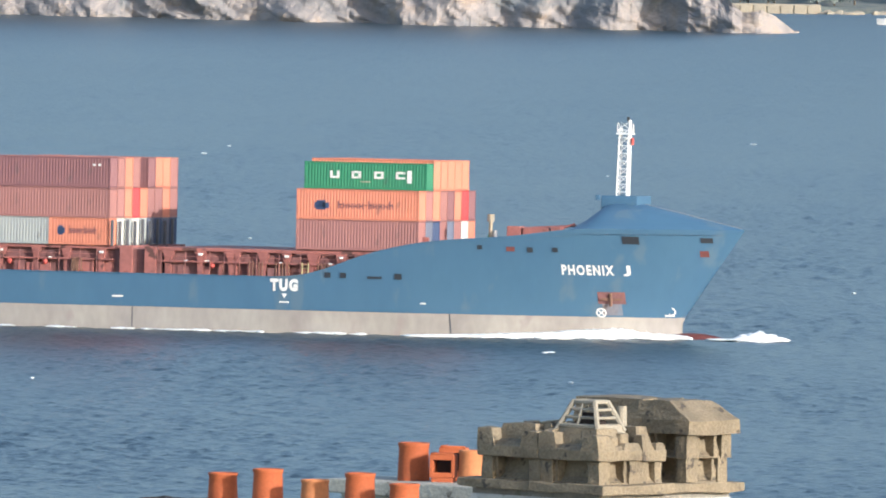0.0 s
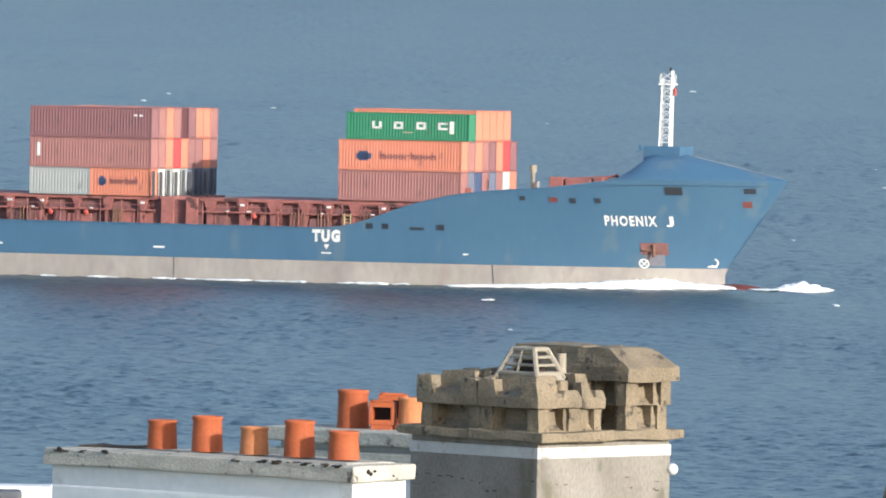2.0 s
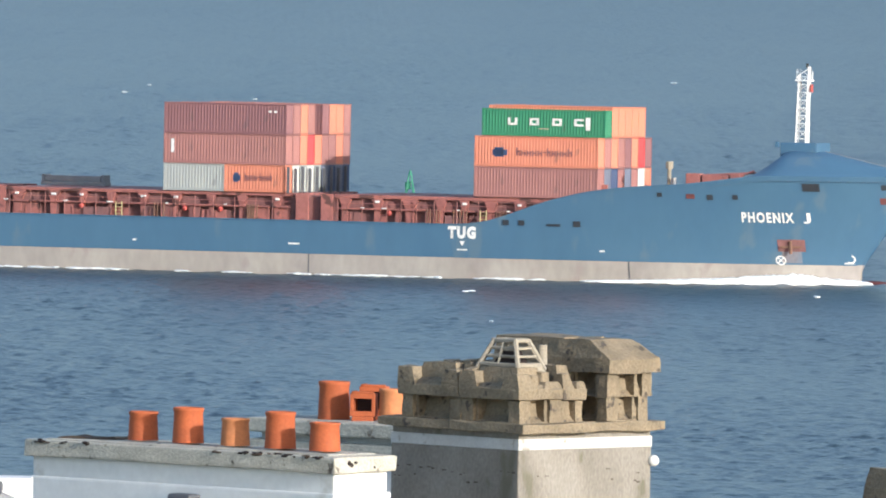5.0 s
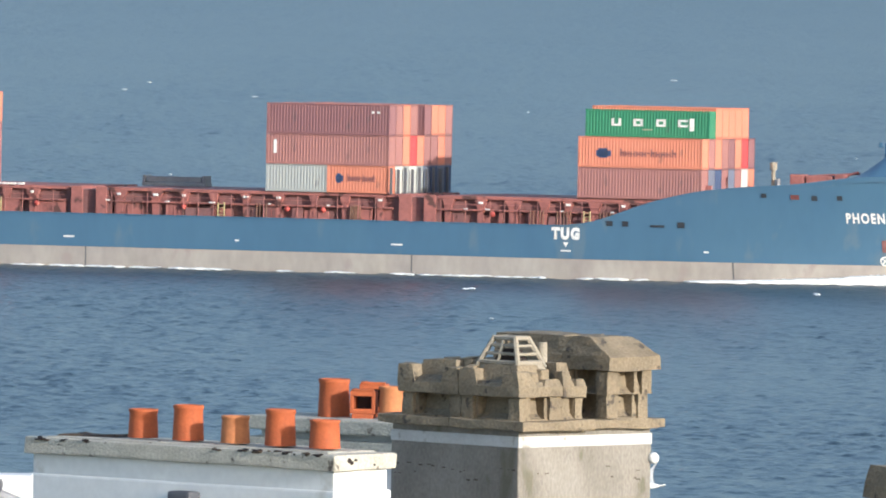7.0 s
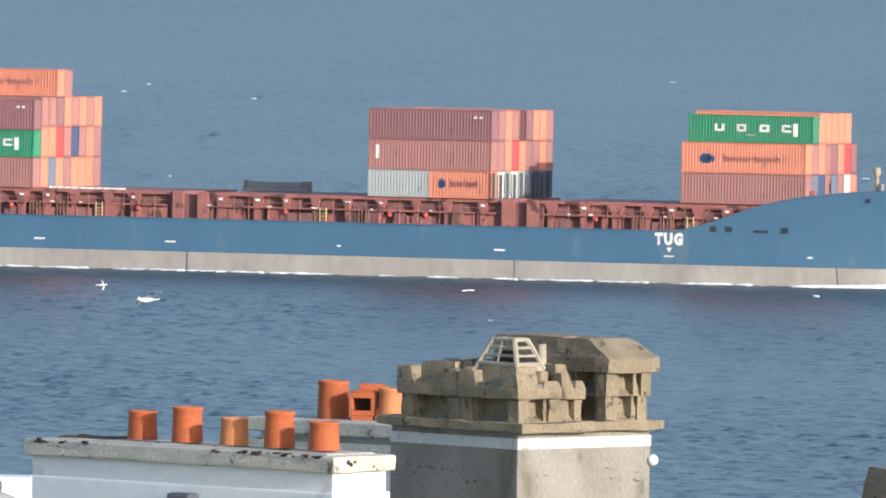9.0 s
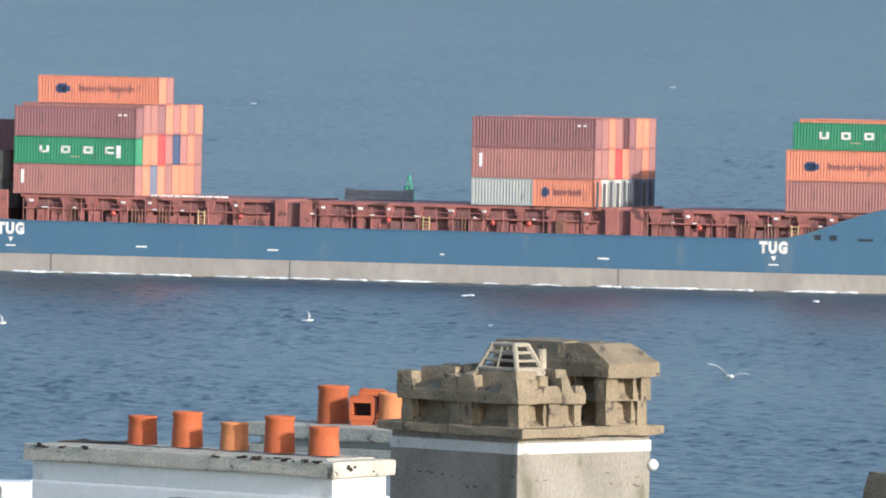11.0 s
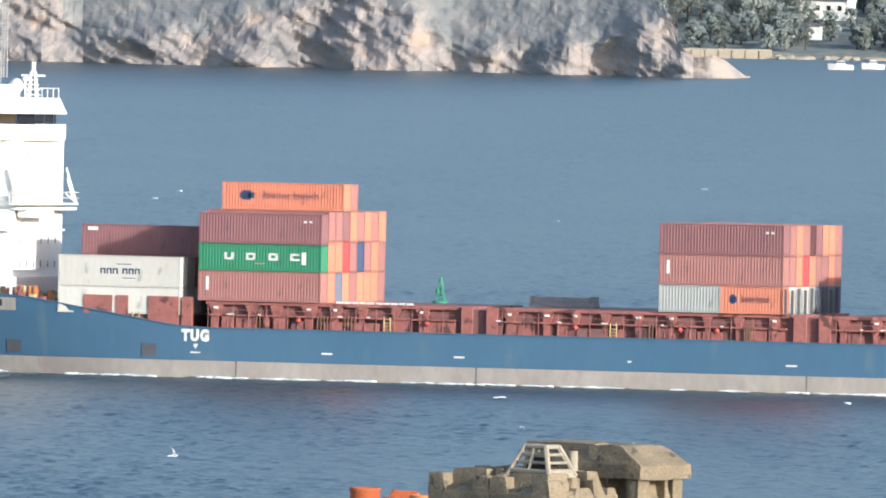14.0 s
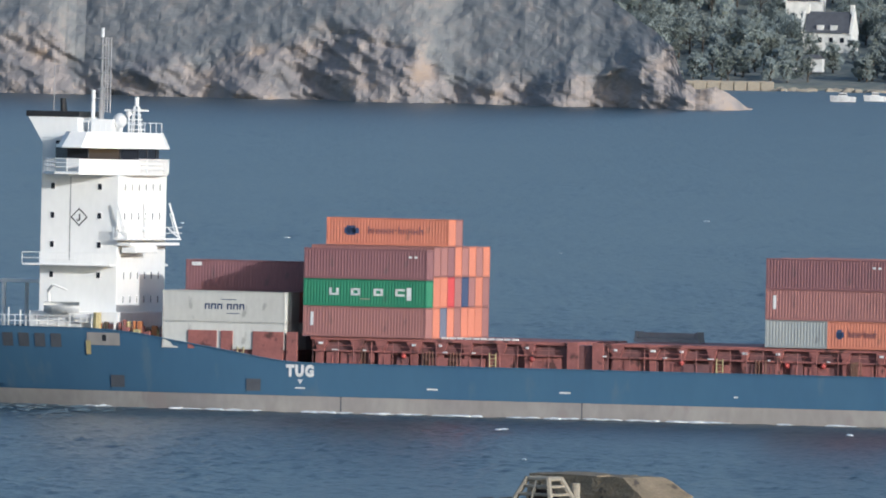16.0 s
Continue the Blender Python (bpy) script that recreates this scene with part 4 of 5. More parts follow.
# ---- green buoy beyond the ship ----
def buoy():
    b = thing("channel_buoy", "green conical channel buoy afloat on the sea", "buoy")
    part("float", lathe(B(), [(0.01, -0.6), (1.5, -0.5), (1.5, 0.5), (1.2, 0.8), (0.01, 0.85)], 20), M["greenpaint"], b)
    bm = B()
    for k in range(4):
        a = k * math.pi / 2 + 0.6
        rod(bm, (1.0 * math.cos(a), 1.0 * math.sin(a), 0.8), (0.3 * math.cos(a), 0.3 * math.sin(a), 4.2), 0.11, n=6)
    for z, r in ((1.8, 0.8), (3.0, 0.55)):
        for k in range(4):
            a, c = k * math.pi / 2 + 0.6, (k + 1) * math.pi / 2 + 0.6
            rod(bm, (r * math.cos(a), r * math.sin(a), z), (r * math.cos(c), r * math.sin(c), z), 0.07, n=5)
    part("tower", bm, M["greenpaint"], b)
    part("daymark", box(B(), -0.9, 0.1, -0.1, 0.1, 1.6, 3.0, 0.05), M["greenpaint"], b)
    part("top_cone", rod(B(), (0, 0, 4.2), (0, 0, 5.3), 0.45, 0.05, 12), M["greenpaint"], b)
    b.matrix_basis = pose(-3.75, 1725, 0.0) @ Matrix.Diagonal((0.62, 0.62, 0.60, 1))


buoy()


# ---- coast ----
def fbm(x, y, z, octaves=5, rough=0.55):
    v, a, f = 0.0, 1.0, 1.0
    for _ in range(octaves):
        v += a * noise.noise((x * f, y * f, z * f))
        a, f = a * rough, f * 2.03
    return v


def land_material(name, rocky):
    m = bpy.data.materials.new(name)
    m.use_nodes = True
    n, l = m.node_tree.nodes, m.node_tree.links
    b = n["Principled BSDF"]
    b.inputs["Roughness"].default_value = 0.95
    tc, geo = n.new("ShaderNodeTexCoord"), n.new("ShaderNodeNewGeometry")

    def tex(s, d):
        t = n.new("ShaderNodeTexNoise")
        t.inputs["Scale"].default_value, t.inputs["Detail"].default_value = s, d
        l.new(tc.outputs["Object"], t.inputs["Vector"])
        return t.outputs["Fac"]

    def ramp(fac, stops):
        r = n.new("ShaderNodeValToRGB")
        e = r.color_ramp.elements
        while len(e) < len(stops):
            e.new(0.5)
        for q, (p, c) in zip(e, stops):
            q.position, q.color = p, (*c, 1)
        l.new(fac, r.inputs[0])
        return r.outputs[0]

    rock = ramp(tex(0.13, 9), [(0.30, (0.20, 0.195, 0.20)), (0.44, (0.26, 0.24, 0.235)), (0.56, (0.33, 0.29, 0.27)), (0.70, (0.36, 0.28, 0.22))])
    # Plant tones are greyed and lightened to carry the haze of distance.
    hazed_heath = [(0.33, (0.175, 0.185, 0.19)), (0.46, (0.22, 0.225, 0.225)), (0.58, (0.255, 0.25, 0.24)), (0.70, (0.33, 0.29, 0.26))]
    hazed_grass = [(0.35, (0.13, 0.15, 0.145)), (0.5, (0.17, 0.19, 0.165)), (0.62, (0.21, 0.215, 0.18)), (0.74, (0.28, 0.255, 0.22))]
    plant = ramp(tex(0.22, 8), hazed_heath if rocky else hazed_grass)
    r = n.new("ShaderNodeMapRange")
    if rocky:
        # bare rock in the spray zone, scrub higher up
        at = n.new("ShaderNodeAttribute")
        at.attribute_name = "bare"
        add = n.new("ShaderNodeMath")
        add.operation = "MULTIPLY_ADD"
        l.new(tex(0.35, 7), add.inputs[0])
        add.inputs[1].default_value = 0.9
        l.new(at.outputs["Fac"], add.inputs[2])
        r.inputs["From Min"].default_value, r.inputs["From Max"].default_value = 1.28, 0.62
        l.new(add.outputs[0], r.inputs["Value"])
    else:
        sep = n.new("ShaderNodeSeparateXYZ")
        l.new(geo.outputs["Normal"], sep.inputs[0])
        add = n.new("ShaderNodeMath")
        add.operation = "MULTIPLY_ADD"
        l.new(tex(0.10, 7), add.inputs[0])
        add.inputs[1].default_value = 1.5
        l.new(sep.outputs["Z"], add.inputs[2])
        r.inputs["From Min"].default_value, r.inputs["From Max"].default_value = 0.9, 1.2
        l.new(add.outputs[0], r.inputs["Value"])
    x = n.new("ShaderNodeMix")
    x.data_type = "RGBA"
    l.new(r.outputs[0], x.inputs[0])
    l.new(rock, x.inputs[6]), l.new(plant, x.inputs[7])
    l.new(x.outputs[2], b.inputs["Base Color"])
    bp = n.new("ShaderNodeBump")
    bp.inputs["Strength"].default_value, bp.inputs["Distance"].default_value = 0.35, 0.4
    l.new(tex(0.7, 8), bp.inputs["Height"])
    l.new(bp.outputs[0], b.inputs["Normal"])
    return m


def sheet(name, xs, ys, height, mat, smoothed=False):
    me = bpy.data.meshes.new(name)
    co = [(x, y, height(x, y)) for y in ys for x in xs]
    nx = len(xs)
    me.from_pydata(co, [], [(j * nx + i, j * nx + i + 1, (j + 1) * nx + i + 1, (j + 1) * nx + i) for j in range(len(ys) - 1) for i in range(nx - 1)])
    me.materials.append(mat)
    ob = new(name, me)
    return smooth(ob) if smoothed else ob


CLIFF = [(-400, 46), (-120, 42), (-60, 40), (0, 36), (14, 30), (22, 25), (30, 19.5), (36, 15.5), (39.5, 12.0), (41.5, 6.5), (44, 4.2), (48, 4.8), (51, 3.4), (54.7, 0.6), (56, -2)]


# where bare rock gives way to scrub along the headland, metres above the sea
ROCKLINE = [(-140, 9), (-100, 12), (-93, 14.5), (-87, 13), (-83.5, 3.5), (-79, 5), (-70, 6), (-58, 7), (-50, 9.5), (-42, 10.5), (-36, 12.5), (-28, 14.5), (-20, 13.5), (-12, 11), (-8, 5.5), (-4, 3.2),
            (4, 3.5), (9, 5), (14, 4), (19, 7), (24, 6), (30, 9.5), (36, 11.5), (41, 14), (60, 20)]
# how far the rock face stands out to sea or falls back: buttresses, gullies and sea caves
OUT = [(-140, 0), (-104, 5), (-96, 9), (-88, 8), (-85, -4), (-81, -7), (-76, 1), (-66, 4), (-57, 2), (-50, 5), (-44, 4), (-38, -5), (-31, -7), (-27, 5), (-20, 9), (-13, 7), (-9, -5), (-4, -7), (0, 1), (4, 3),
       (8, -3), (12, 2), (17, 6), (20, 3), (22.5, -4), (27, -6), (30, -5), (31.5, 4), (37, 6), (39, 2), (41.5, 7), (48, 9), (57, 2)]


def headland_point(x, s):
    """A point of the seaward slope: x along the shore, s from 0 at the water to 1 at the crest."""
    top = max(table(CLIFF, x), 0.3)
    z = -1.0 + (top + 1.0) * s ** 1.25
    line = min(sum(table(ROCKLINE, x + d) for d in (-2, 0, 2)) / 3, top)
    rock = min(z, line) * 0.42
    back = max(z - line, 0) * 1.15
    out = 0.6 * sum(table(OUT, x + d) for d in (-1.5, 0, 1.5)) / 3
    # the buttresses lean with the beds, down to the right
    q = x - 0.7 * z
    big = 2.8 * fbm(q * 0.055, z * 0.05, 2.0, 3)
    bed = 2.3 * fbm(q * 0.04 + 7, (z + 0.5 * x) * 0.20, 4.0, 3) + 1.2 * abs(noise.noise((q * 0.16, (z + 0.5 * x) * 0.35, 9.0)))
    bed *= 0.25 + 1.3 * max(0.0, 0.45 + noise.noise((x * 0.035, z * 0.06, 14.0)))
    rough = 0.8 * fbm(x * 0.33, z * 0.33, 6.0, 4) + 0.8 * abs(noise.noise((x * 0.21 + 3, z * 0.28, 1.0)))
    k = 1.0 if z < line else max(0.15, 1 - (z - line) / 5)
    shore = 3208 + 0.55 * max(50 - x, 0)
    y = shore + 9 * max(0, (x - 47) / 8) ** 2 + rock + back - (out * max(0.25, 1 - z / 22) + big + bed + rough) * k * min(1, top / 6)
    if z > line:
        # rounded hummocks of scrub
        y -= min(1, (z - line) / 2) * (0.7 * abs(noise.noise((x * 0.16, z * 0.22, 21.0))) + 0.3 * abs(noise.noise((x * 0.55, z * 0.7, 31.0))))
    return (x * shore / 3208, y, z + (0.5 * fbm(x * 0.3, z * 0.3, 12.0, 3) if s > 0 else 0) * min(1, top / 6))


def headland():
    xs = list(np.arange(-330, -135, 8.0)) + list(np.arange(-135, 56.4, 0.5))
    ss = [k / 84 for k in range(85)]
    co = [headland_point(x, s) for x in xs for s in ss]
    line = [table(ROCKLINE, x) for x in xs]
    n = len(ss) + 2
    rows = []
    for i, x in enumerate(xs):
        r = co[i * len(ss):(i + 1) * len(ss)]
        rows += r + [(x, r[-1][1] + 30, r[-1][2] * (1.0 if x < 10 else 0.2)), (x, r[-1][1] + 60, -2)]
    me = bpy.data.meshes.new("headland")
    me.from_pydata(rows, [], [(i * n + j, (i + 1) * n + j, (i + 1) * n + j + 1, i * n + j + 1) for i in range(len(xs) - 1) for j in range(n - 1)])
    # how bare the ground is, from the spray line up to the scrub
    bare = me.attributes.new("bare", "FLOAT", "POINT")
    bare.data.foreach_set("value", [min(max(0.5 + (line[i // n] + 3.0 * fbm(x * 0.12, z * 0.16, 3.3, 4) - z) / 6.0, 0), 1) for i, (x, y, z) in enumerate(rows)])
    me.materials.append(land_material("cliff_rock_and_scrub", True))
    return tagged(new("headland", me), "rocky sea cliff topped with scrub", "cliff", kind="structure")


head_land = headland()


def slope_height(x, y):
    d = y - 3486 - 5 * fbm(x * 0.03, 1, 1)
    return -2 if d < 0 else min(0.6 + 0.055 * d + 0.6 * fbm(x * 0.05, y * 0.05, 1) + max(0, d - 150) * 0.14, 120)


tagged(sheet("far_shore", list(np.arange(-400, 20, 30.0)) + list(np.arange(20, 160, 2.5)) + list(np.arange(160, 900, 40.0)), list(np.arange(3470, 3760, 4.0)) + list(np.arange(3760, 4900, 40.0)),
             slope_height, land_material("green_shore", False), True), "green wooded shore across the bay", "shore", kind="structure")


def breakwater():
    bm = box(B(), 38, 65, 3470, 3474, -1.5, 2.1, 0.15)
    for k in range(9):
        box(bm, 38.2 + k * 3, 40.9 + k * 3, 3469.7, 3470.1, -1, 1.85, 0.08)
    tagged(part("breakwater", bm, M["castpale"]), "pale stone breakwater on the shore", "breakwater", kind="structure")
    rng = random.Random(2)
    bm = B()
    for _ in range(30):
        lump(bm, rng.uniform(64, 92), rng.uniform(3466, 3476), 0.1, rng.uniform(0.8, 2.0), 0.9, rng.uniform(0.4, 1.0), rng)
    tagged(part("shore_rocks", bm, M["castpale"]), "low pale rocks at the water's edge", "rocks", kind="stuff")


breakwater()


def house(x, y, z, w, d, h, roof_h, turn, label, chimneys=True):
    t = thing("house", label, "house", "houses on the far shore")
    part("wall", box(B(), -w / 2, w / 2, -d / 2, d / 2, -1.5, h), M["housewall"], t)
    bm = B()
    e = 0.35
    a = [bm.verts.new(p) for p in ((-w / 2 + 0.4, -d / 2 - e, h - 0.1), (w / 2 - 0.4, -d / 2 - e, h - 0.1), (w / 2 - 0.4, d / 2 + e, h - 0.1), (-w / 2 + 0.4, d / 2 + e, h - 0.1))]
    r = [bm.verts.new((-w / 2 + 0.4, 0, h + roof_h)), bm.verts.new((w / 2 - 0.4, 0, h + roof_h))]
    bm.faces.new((a[0], a[1], r[1], r[0])), bm.faces.new((a[2], a[3], r[0], r[1]))
    bm.faces.new((a[0], r[0], a[3])), bm.faces.new((a[1], a[2], r[1])), bm.faces.new(a[::-1])
    part("roof", bm, M["slate"], t, "dark slate roof")
    for s in (-1, 1):
        bm = B()
        q = [(-d / 2 - 0.4, h - 0.4), (d / 2 + 0.4, h - 0.4), (0.5, h + roof_h + 0.35), (-0.5, h + roof_h + 0.35)]
        lo = [bm.verts.new((s * w / 2 - 0.45, p, k)) for p, k in q]
        hi = [bm.verts.new((s * w / 2 + 0.1, p, k)) for p, k in q]
        for i in range(4):
            bm.faces.new((lo[i], lo[(i + 1) % 4], hi[(i + 1) % 4], hi[i]))
        bm.faces.new(lo[::-1]), bm.faces.new(hi)
        part("gable", bm, M["housewall"], t)
        if chimneys:
            part("chimney", box(B(), s * (w / 2 - 0.5) - 0.45, s * (w / 2 - 0.5) + 0.45, -0.6, 0.6, h + roof_h - 0.5, h + roof_h + 1.6, 0.05), M["housewall"], t)
    for k in range(int(w / 2.6)):
        xx = -w / 2 + 1.6 + k * 2.6
        f = part("window", box(B(), xx - 0.6, xx + 0.6, -d / 2 - 0.08, -d / 2 + 0.02, 0.8, 2.2, 0.03), M["housewall"], t)
        part("pane", box(B(), xx - 0.48, xx + 0.48, -d / 2 - 0.1, -d / 2, 0.92, 2.08), M["glass"], f)
    for k in range(2):
        xx = -1.6 + 3.2 * k
        part("dormer", box(B(), xx - 0.8, xx + 0.8, -d / 2 + 0.2, -d / 2 + 2, h + 0.3, h + 1.7, 0.03), M["housewall"], t)
    t.matrix_basis = pose(x, y, z, rz=turn)


house(80.2, 3600, 8.4, 11.5, 7.5, 3.2, 4.8, -14, "white gabled house with dark slate roof among trees")
house(75.5, 3650, 13.4, 8.5, 7.0, 5.0, 2.0, -8, "white two-storey house on the wooded slope", False)
house(101.5, 3610, 9.5, 9.0, 7.0, 4.5, 3.0, -10, "white house at the edge of the wood", False)
for x, y, z, w in ((75, 3530, 5.0, 4.5), (70, 3545, 4.0, 3.0), (96, 3540, 4.0, 5.0), (58, 3560, 6, 1.8)):
    t = thing("outbuilding", "low white outbuilding on the shore", "outbuilding", "outbuildings on the far shore")
    part("wall", box(B(), -w / 2, w / 2, -1.5, 1.5, -1.5, 1.5, 0.05), M["housewall"], t)
    part("roof", prism(B(), [(-w / 2 - 0.2, -1.8), (w / 2 + 0.2, -1.8), (w / 2 + 0.2, 1.8), (-w / 2 - 0.2, 1.8)], 1.5, 2.4, 0.5), M["slate"], t)
    t.matrix_basis = pose(x, y, z, rz=-12)


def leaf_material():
    # Leaf colours are lifted to pale grey-green, so distance haze sits in the paint.
    return surface("hazed_foliage", (0.225, 0.26, 0.245), 0.8, col2=(0.185, 0.22, 0.215), scale=0.7, fine=4, bump=0.3, col3=(0.17, 0.19, 0.14), amount3=0.3, scale3=0.6, spread=0.25)


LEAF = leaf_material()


def tree(seed, tall):
    rng = random.Random(seed)
    t = thing("tree", "green leafy tree on the far shore, colour paled for haze", "tree", "trees on the far shore")
    bm = rod(B(), (0, 0, -1), (0, 0, tall * 0.55), 0.28, 0.14, 7)
    for k in range(6):
        a = k * 1.1 + rng.random()
        rod(bm, (0, 0, tall * (0.25 + 0.05 * k)), (math.cos(a) * tall * 0.25, math.sin(a) * tall * 0.25, tall * (0.45 + 0.06 * k)), 0.1, 0.04, 5)
    part("trunk", bm, M["bark"], t)
    verts, faces = [], []
    for _ in range(30):
        a, r, u = rng.random() * 6.28, tall * 0.36 * rng.random() ** 0.5, rng.random()
        c = Vector((math.cos(a) * r * (1 - 0.45 * u), math.sin(a) * r * (1 - 0.45 * u), tall * (0.28 + 0.68 * u)))
        s = tall * rng.uniform(0.07, 0.15)
        for _ in range(34):
            d = Vector((rng.gauss(0, 1), rng.gauss(0, 1), rng.gauss(0, 0.8))).normalized() * s * rng.uniform(0.5, 1.1)
            e1 = Vector((rng.gauss(0, 1), rng.gauss(0, 1), rng.gauss(0, 1))).normalized() * rng.uniform(0.15, 0.32)
            e2 = e1.orthogonal().normalized() * e1.length * 0.7
            p, i = c + d, len(verts)
            verts += [tuple(p - e1), tuple(p + e2), tuple(p + e1), tuple(p - e2)]
            faces.append((i, i + 1, i + 2, i + 3))
    me = bpy.data.meshes.new("crown")
    me.from_pydata(verts, [], faces)
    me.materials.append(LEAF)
    ob = new("crown", me)
    ob.parent = t
    return t


def wood():
    kinds = [tree(30 + k, h) for k, h in enumerate((5.0, 7.0, 9.0, 6.0))]
    rng = random.Random(77)
    spots = []
    for _ in range(2600):
        x, y = rng.uniform(30, 112), rng.uniform(3492, 3720)
        if abs(x - 82) < 9 and y < 3606 or abs(x - 77) < 6 and 3615 < y < 3655 or abs(x - 101) < 6 and y < 3612:
            if y > 3590 or rng.random() < 0.45:
                continue
        if any((x - a) ** 2 + ((y - b) * 0.5) ** 2 < 5 for a, b in spots):
            continue
        spots.append((x, y))
        if len(spots) > 280:
            break
    used = set()
    for x, y in spots:
        k = rng.randrange(4) if y > 3560 else rng.choice((0, 0, 3))
        m = pose(x, y, slope_height(x, y) - 0.2, rz=rng.uniform(0, 360))
        if k not in used:
            kinds[k].matrix_basis = m
            used.add(k)
        else:
            copy_thing(kinds[k], m)


wood()


def boat(x, y, L, turn):
    b = thing("motor_boat", "small white motor boat moored off the shore", "boat", "moored boats")
    bm = B()
    rows = []
    for i in range(9):
        t = i / 8
        hb = L * 0.19 * (1 - t ** 2.6)
        rows.append([(-L / 2 + t * L, -hb, 1.05 + 0.3 * t), (-L / 2 + t * L * 0.96, -hb * 0.85, -0.2), (-L / 2 + t * L * 0.96, hb * 0.85, -0.2), (-L / 2 + t * L, hb, 1.05 + 0.3 * t)])
    grid(bm, rows)
    grid(bm, [[r[0], r[3]] for r in rows])
    part("hull", bm, M["mark"], b)
    part("cabin", prism(B(), [(-L * 0.2, -L * 0.1), (L * 0.18, -L * 0.08), (L * 0.18, L * 0.08), (-L * 0.2, L * 0.1)], 1.0, 1.9, 0.75), M["mark"], b)
    part("windscreen", prism(B(), [(-L * 0.17, -L * 0.098), (L * 0.17, -L * 0.083), (L * 0.17, L * 0.083), (-L * 0.17, L * 0.098)], 1.45, 1.7, 0.9), M["glass"], b)
    b.matrix_basis = pose(x, y, 0, rz=turn)


boat(77.3, 3340, 5.6, 176)
boat(84.5, 3352, 5.0, 185)
boat(106, 3395, 5.0, 170)
boat(-118, 2350, 3.0, 170)

# ---- the height on which the camera stands ----
def hill(x, y):
    return table([(-4500, 60), (0, 51), (60, 49), (110, 43), (200, 38), (450, 10), (560, -2), (600, -4)], y)


tagged(sheet("ground", [-1500, -400, -60, -20, 0, 20, 60, 400, 1500], [-1500, -300, 0, 60, 110, 140, 170, 200, 450, 560, 600], hill, land_material("garden_hillside", False)),
       "green hillside under the houses", "ground", kind="structure")


# ---- chimneys ----
def pot(name, r, h, flare, material, label, m, square=False):
    p = thing(name, label, "chimney pot", "chimney pots")
    if not square:
        bm = lathe(B(), [(r * 1.05, 0.0), (r * 1.03, 0.03), (r * (0.99 if flare else 0.93), h * 0.5), (r * 0.95, h * 0.86), (r * 1.0, h * 0.90), (r * 1.02, h * 0.96), (r * 1.0, h), (r * 0.86, h),
                         (r * 0.82, h * 0.9), (r * 0.82, 0.03)], 36)
        smooth(part("barrel", bm, material, p))
        part("flue", lathe(B(), [(r * 0.80, h * 0.6), (0.001, h * 0.6)], 24), M["soot"], p, "sooty flue")
    else:
        t = 0.035
        part("foot", box(B(), -r, r, -r, r, 0, 0.05, 0.01), material, p)
        for e in (-1, 1):
            part("side_wall", box(B(), e * r - t / 2, e * r + t / 2, -r, r, 0.05, h, 0.008), material, p)
        part("back_wall", box(B(), -r, r, r - t, r, 0.05, h, 0.008), material, p)
        part("sill", box(B(), -r, r, -r, -r + t, 0.05, 0.10, 0.008), material, p)
        part("lintel", box(B(), -r, r, -r, -r + t, h - 0.05, h, 0.008), material, p)
        part("flue", box(B(), -r + t, r - t, r * 0.3, r - t, 0.06, h - 0.03), M["soot"], p, "sooty flue")
        bm = box(B(), -r * 1.05, r * 1.05, -r * 1.05, -r * 0.7, h, h + 0.02, 0.006)
        box(bm, -r * 1.05, -r * 0.7, -r * 1.05, r * 1.05, h, h + 0.02, 0.006)
        part("cap", bm, material, p)
    p.matrix_basis = m
    return p


def crumble(bm, amount, seed, scale=7.0):
    """Uneven worn stone: cuts the faces up and shifts the points."""
    bmesh.ops.subdivide_edges(bm, edges=[e for e in bm.edges if e.calc_length() > 0.12], cuts=3, use_grid_fill=True)
    for v in bm.verts:
        q = v.co * scale + Vector((seed, seed * 2, seed * 3))
        v.co += noise.noise_vector(q) * amount + noise.noise_vector(q * 3.1) * amount * 0.4
    return bm


def terminal_block(parent, x0, x1, y0, y1, z0, h, seed, pier=0.19):
    """A cast flue block: stout corner piers and, between them, hollows whose floors slope up to the flue."""
    deep = min(0.25, (y1 - y0) * 0.30)
    f = deep / 0.25
    bm = box(B(), x0 + deep, x1 - deep, y0 + deep, y1 - deep, z0, z0 + h * 0.99)
    for cx in (x0 + pier / 2, x1 - pier / 2):
        for cy in (y0 + pier / 2, y1 - pier / 2):
            q = pier / 2
            prism(bm, [(cx - q, cy - q), (cx + q, cy - q), (cx + q, cy + q), (cx - q, cy + q)], z0, z0 + h, 0.97)
    for ax, s in ((0, -1), (0, 1), (1, -1), (1, 1)):
        lo, hi = ((x0, x1) if ax == 0 else (y0, y1))
        edge = (y0 if s < 0 else y1) if ax == 0 else (x0 if s < 0 else x1)
        prof = [(0.02, 0.0), (0.02, 0.012), (0.11 * f, h * 0.08), (0.19 * f, h * 0.28), (0.225 * f, h * 0.7), (0.235 * f, h * 0.97), (0.28 * f, h * 0.97), (0.28 * f, 0.0)]
        a = [bm.verts.new((lo + pier * 0.25, edge - s * d, z0 + k) if ax == 0 else (edge - s * d, lo + pier * 0.25, z0 + k)) for d, k in prof]
        b = [bm.verts.new((hi - pier * 0.25, edge - s * d, z0 + k) if ax == 0 else (edge - s * d, hi - pier * 0.25, z0 + k)) for d, k in prof]
        for i in range(len(prof)):
            j = (i + 1) % len(prof)
            bm.faces.new((a[i], a[j], b[j], b[i]))
        bm.faces.new(a), bm.faces.new(b[::-1])
    bmesh.ops.recalc_face_normals(bm, faces=bm.faces)
    crumble(bm, 0.013, seed)
    return part("flue_block", bm, M["cast"], parent)


